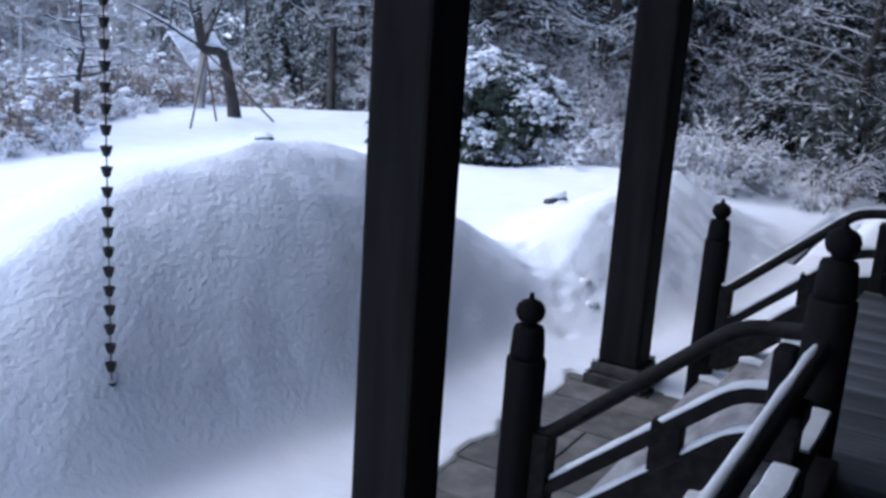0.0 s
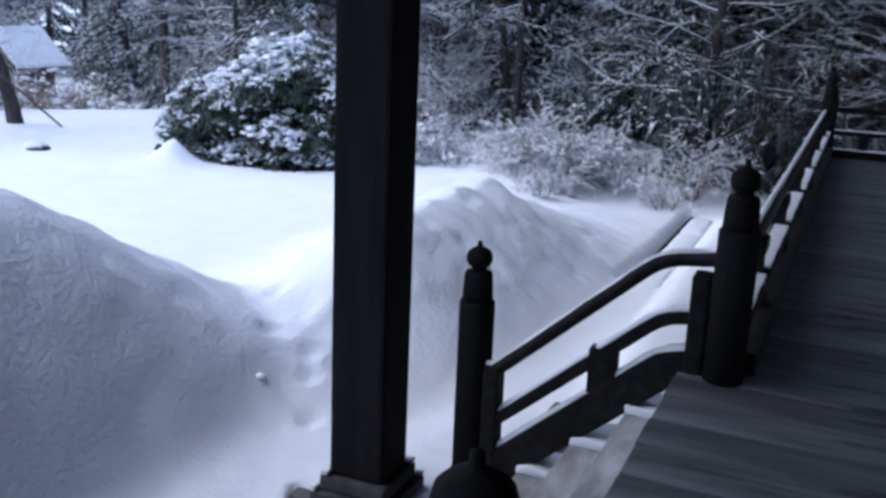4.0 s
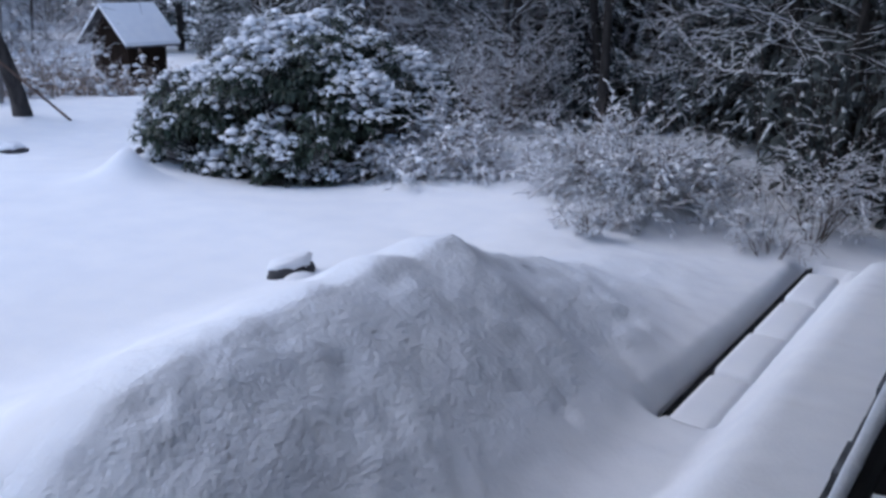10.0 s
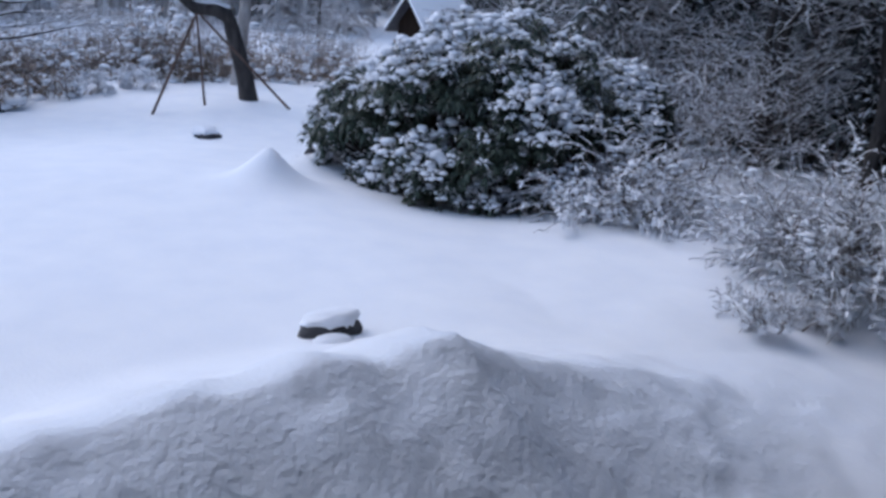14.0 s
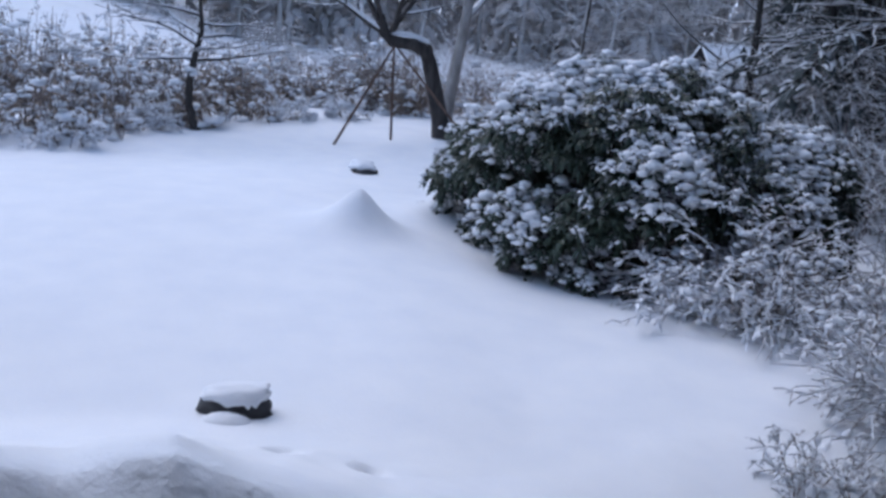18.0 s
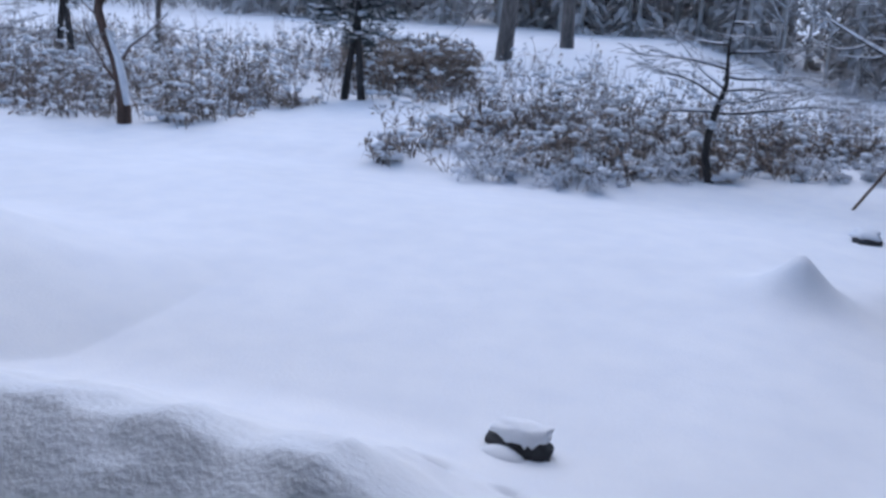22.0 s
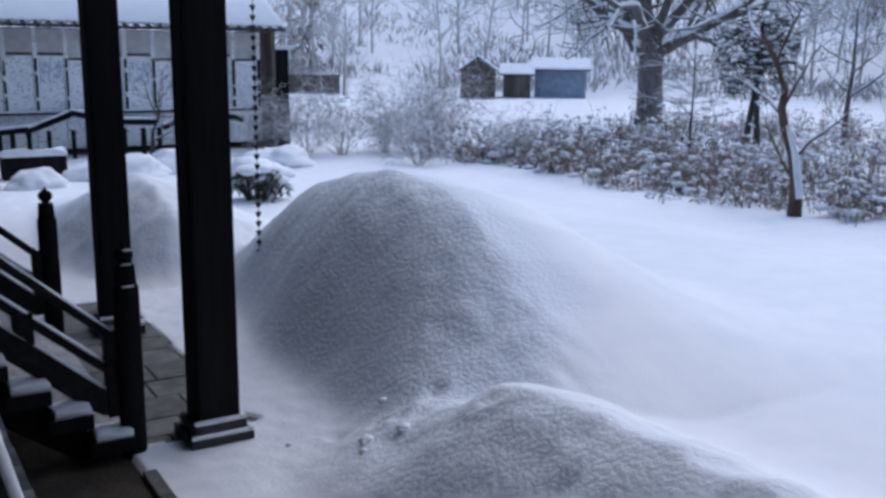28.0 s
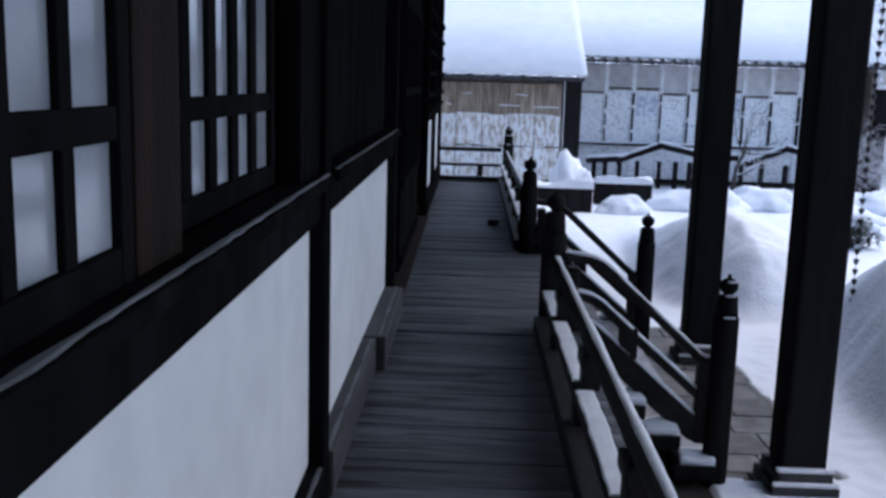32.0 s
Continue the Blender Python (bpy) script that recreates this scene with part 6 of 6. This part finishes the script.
annex = thing("lean_to_annex", 0.6, -13.5, -0.82, "low annex with brown woven screen wall and a snow-covered roof", "building")
part("wall_back", slab(-2.05, 3.0, -1.9, -0.05, 0.0, 2.5), SHEDWALL, annex)
for k in range(8):
    x0 = -1.98 + k * 0.62
    zc = 1.62 + 0.035 * (k % 2)
    part("woven_screen", slab(x0, x0 + 0.6, -0.045, -0.01, zc, 2.36), MATTING, annex, "brown woven screen panel")
    part("spattered_screen", slab(x0, x0 + 0.6, -0.046, -0.012, 0.9, zc - 0.004), MATSNOW, annex, "woven screen plastered with blown snow")
    part("lower_board", slab(x0, x0 + 0.6, -0.045, -0.012, 0.1, 0.86), MATSNOW, annex)
    part("rafter_end", slab(x0 + 0.25, x0 + 0.36, 0.0, 0.35, 2.42, 2.56), BLACKWOOD, annex)
rng = random.Random(210)
for z in (0.88, 1.12, 1.36, 1.62, 1.84, 2.1):
    x = -1.95 + rng.uniform(0, 0.8)
    while x < 2.7:
        ln = rng.uniform(0.12, 0.7)
        lump_strip([(x, -0.004, z + rng.uniform(-0.02, 0.02)), (min(x + ln, 2.95), -0.004, z + rng.uniform(-0.03, 0.03))], 0.013, 0.015, int(x * 50 + z * 9) + 500).put("lath_snow", SNOW_CAP, annex, "line of snow caught on the screen laths")
        x += ln + rng.uniform(0.05, 1.3)
part("corner_post", slab(-2.45, -2.08, -0.3, 0.05, 0.0, 2.5, 0.02), BLACKWOOD, annex, "broad dark corner post")
bm = bmesh.new()
rows = []
for yy, zz in ((0.5, 2.55), (-2.0, 3.9), (-6.5, 6.6)):
    rows.append([(bm.verts.new((-2.5 + k * 6.0 / 40, yy, zz + (0.025 * math.cos(k * math.pi) if yy > 0 else 0))), bm.verts.new((-2.5 + k * 6.0 / 40, yy + 0.015, zz + 0.09))) for k in range(41)])
for r, q in zip(rows, rows[1:]):
    for k in range(40):
        bm.faces.new((r[k][1], r[k + 1][1], q[k + 1][1], q[k][1]))
        bm.faces.new((r[k][0], q[k][0], q[k + 1][0], r[k + 1][0]))
for k in range(40):
    r = rows[0]
    bm.faces.new((r[k][0], r[k + 1][0], r[k + 1][1], r[k][1]))
for e in (0, 40):
    for r, q in zip(rows, rows[1:]):
        bm.faces.new((r[e][0], r[e][1], q[e][1], q[e][0]))
bmesh.ops.recalc_face_normals(bm, faces=bm.faces)
part("roof_snow", bm, SNOW, annex, "deep smooth snow on the roof", True)
part("eave_board", slab(-2.45, 3.4, 0.4, 0.47, 2.44, 2.54), ROOFING, annex)

# planters, snow heaps and clutter before the outbuilding
for x0, x1, y, z1, lb in ((-1.75, -0.35, -10.0, -0.5, "dark timber planter box with a snow-topped rim"), (-3.2, -2.0, -11.4, -0.52, "dark timber trough half hidden by snow")):
    t = thing("planter_box", (x0 + x1) / 2, y, -1.0, lb, "planter")
    h = (x1 - x0) / 2
    part("front_board", slab(-h, h, 0.2, 0.24, 0.0, z1 + 1.0), BLACKWOOD, t)
    part("back_board", slab(-h, h, -0.24, -0.2, 0.0, z1 + 1.0), BLACKWOOD, t)
    part("side_board", slab(-h, -h + 0.04, -0.199, 0.199, 0.0, z1 + 1.0), BLACKWOOD, t)
    part("side_board", slab(h - 0.04, h, -0.199, 0.199, 0.0, z1 + 1.0), BLACKWOOD, t)
    bm = slab(-h - 0.02, h + 0.02, -0.26, 0.26, z1 + 1.001, z1 + 1.05, 0.01)
    bmesh.ops.subdivide_edges(bm, edges=bm.edges[:], cuts=5, use_grid_fill=True)
    for v in bm.verts:
        if v.co.z > z1 + 1.02:
            v.co.z += 0.16 * max(0.0, noise.noise(v.co * 2.3 + Vector((y, 0, 0))) + 0.25)
    part("snow_fill", bm, SNOW_CAP, t, "", True)


def heap(x, y, rx, ry, rz, seed):
    bm = bmesh.new()
    bmesh.ops.create_icosphere(bm, subdivisions=4, radius=1.0)
    for v in bm.verts:
        v.co = v.co * (1 + 0.42 * noise.noise(v.co * 1.4 + Vector((seed, 0, 0))) + 0.16 * noise.noise(v.co * 3.7 + Vector((0, seed, 0))) + 0.05 * noise.noise(v.co * 9))
        v.co = Vector((v.co.x * rx, v.co.y * ry, v.co.z * rz))
    o = part("snow_mound", bm, SNOW, None, "", True)
    o.location = (x, y, floor_z(x, y))
    tagged(o, "rounded heap of snow before the outbuilding", "snow", "snow heaps")


for k, (x, y, rx, ry, rz) in enumerate(((-1.45, -11.6, 0.5, 0.45, 1.0), (-4.2, -10.8, 1.0, 0.6, 0.6), (-5.6, -11.2, 0.8, 0.6, 0.65), (-2.4, -9.9, 0.55, 0.4, 0.45), (-6.6, -9.6, 0.7, 0.6, 0.5), (-0.2, -8.6, 0.9, 0.5, 0.35), (-7.9, -11.5, 0.9, 0.7, 0.6))):
    heap(x, y, rx, ry, rz * (1.0 if k == 0 else 0.72), k + 3)

for k, (x, y, r) in enumerate(((-2.15, 4.35, 0.045), (-2.3, 4.55, 0.04), (-2.05, 4.5, 0.025), (-2.5, 3.9, 0.03), (-1.85, 3.8, 0.022))):
    L = Lumps(random.Random(400 + k))
    L.add((0, 0, 0), r * 1.2, r, r * 0.8)
    L.add((r * 0.6, r * 0.5, -r * 0.2), r * 0.7, r * 0.6, r * 0.5)
    L.add((-r * 0.7, -r * 0.3, -r * 0.25), r * 0.6, r * 0.6, r * 0.45)
    o = L.put("snow_clod", SNOW)
    o.location = (x, y, floor_z(x, y) + r * 0.25)
    tagged(o, "small clod of snow fallen at the foot of the heap", "snow", "snow clods")

scoop = thing("deck_scoop", 0.44, -1.1, 0.0, "small dark scoop with a thin handle lying on the deck", "tool")
part("scoop_head", lathe([(0.0, 0.005), (0.05, 0.006), (0.065, 0.03), (0.06, 0.06), (0.0, 0.07)], 14), BLACKWOOD, scoop, "", True)
s = Sweep()
s.add([(-0.05, -0.02, 0.04), (-0.35, -0.16, 0.1)], [0.009, 0.009], 8)
s.put("handle", BRACKETWOOD, scoop)

# ---- huts in the distance ----
def hut(name, x, y, rot, w, d, h, rise, label, wall, z=None, over=0.35, snow_th=0.2):
    t = thing(name, x, y, floor_z(x, y) - 0.1 if z is None else z, label, "hut", "distant huts")
    t.rotation_euler.z = radians(rot)
    part("wall_body", slab(-w / 2, w / 2, -d / 2, d / 2, 0, h), wall, t)
    for nm, zo, th, m in (("roof_deck", 0.0, 0.08, ROOFING), ("roof_snow", 0.081, snow_th, SNOW)):
        bm = bmesh.new()
        pr = [(-d / 2 - over, h - rise * over / (d / 2)), (0, h + rise), (d / 2 + over, h - rise * over / (d / 2))]
        rows = [[bm.verts.new((xx, yy, zz + zo + q)) for xx in (-w / 2 - over, w / 2 + over) for q in (0, th)] for yy, zz in pr]
        for p, q in zip(rows, rows[1:]):
            for i, j in ((0, 1), (1, 3), (3, 2), (2, 0)):
                bm.faces.new((p[i], p[j], q[j], q[i]))
        for r in (rows[0], rows[-1]):
            bm.faces.new((r[0], r[1], r[3], r[2]))
        bmesh.ops.recalc_face_normals(bm, faces=bm.faces)
        part(nm, bm, m, t)
    for sx in (-w / 2, w / 2 - 0.06):
        bm = bmesh.new()
        tri = [[bm.verts.new(a) for a in ((sx + o, -d / 2, h), (sx + o, d / 2, h), (sx + o, 0, h + rise))] for o in (0, 0.06)]
        bm.faces.new(tri[0]), bm.faces.new(tri[1][::-1])
        for i in range(3):
            bm.faces.new((tri[0][i], tri[1][i], tri[1][(i + 1) % 3], tri[0][(i + 1) % 3]))
        bmesh.ops.recalc_face_normals(bm, faces=bm.faces)
        part("gable", bm, wall, t)
    return t


hut("garden_hut", -31.2, 28.5, 88, 1.8, 2.2, 1.9, 1.05, "small dark timber hut with a snow-covered gable roof", DARKBROWN, -3.3, 0.4, 0.12)
hut("field_shed", -38.6, -39.9, 141, 3.2, 2.6, 1.9, 0.5, "long low shed with blue-grey walls and a snowy roof", BLUEWALL, None, 0.3, 0.12)
hut("field_shed", -33.0, -41.0, 55, 3.0, 2.1, 1.8, 0.75, "low brown field shed, its gable to the garden", SHEDWALL, None, 0.25, 0.1)
hut("field_shed", -35.75, -40.75, 145, 1.7, 1.9, 1.6, 0.45, "low brown field shed with a snowy roof", SHEDWALL, None, 0.25, 0.1)
wallf = thing("field_fence", -23.5, -48.0, floor_z(-23.5, -48.0), "long low dark fence in the snowy field", "fence")
wallf.rotation_euler.z = radians(155)
for k in range(5):
    part("fence_board", slab(-3 + k * 1.2, -1.83 + k * 1.2, -0.05, 0.05, 0.1, 1.3), SHEDWALL, wallf)

# ---- flagstones, then deck planks ----
paving = thing("pavement", -1.39, 1.48, -1.06, "grey flagstone paving at the stair foot", "pavement", kind="structure")
part("joint_bed", slab(-0.45, 0.46, -2.2, 1.96, -0.03, 0.045), SOIL, paving)
rng = random.Random(300)
y = -2.2
row = 0
while y < 1.9:
    h = min(rng.uniform(0.3, 0.46), 1.97 - y)
    cuts = [-0.46] + sorted(rng.uniform(-0.16, 0.16) + o for o in ((0.0,) if row % 2 else (-0.17, 0.19))) + [0.46]
    for a, b in zip(cuts, cuts[1:]):
        o = part("flagstone", slab(a + 0.006, b - 0.006, y + 0.006, y + h - 0.006, 0.0, 0.07 + rng.uniform(-0.006, 0.006), 0.008), STONE, paving)
    y += h
    row += 1

rng = random.Random(301)
y = S_END
k = 0
widths = (0.225, 0.24, 0.21, 0.25)
shapes = {}
while y < N_END - 0.05:
    w = widths[rng.randrange(4)]
    w = min(w, N_END - y)
    key = round(w, 3)
    if key not in shapes:
        bm = slab(-0.62, 0.62, 0.0045, w - 0.0045, -0.04, 0.0, 0.004)
        o = part("plank", bm, DECK, deck)
        shapes[key] = o.data
    else:
        o = new("plank", shapes[key])
        o.parent = deck
    o.location = (0.598 + rng.uniform(-0.006, 0.006), y, rng.uniform(-0.008, 0.0))
    o.rotation_euler = (rng.uniform(-0.012, 0.012), rng.uniform(-0.003, 0.003), rng.uniform(-0.005, 0.005))
    y += w
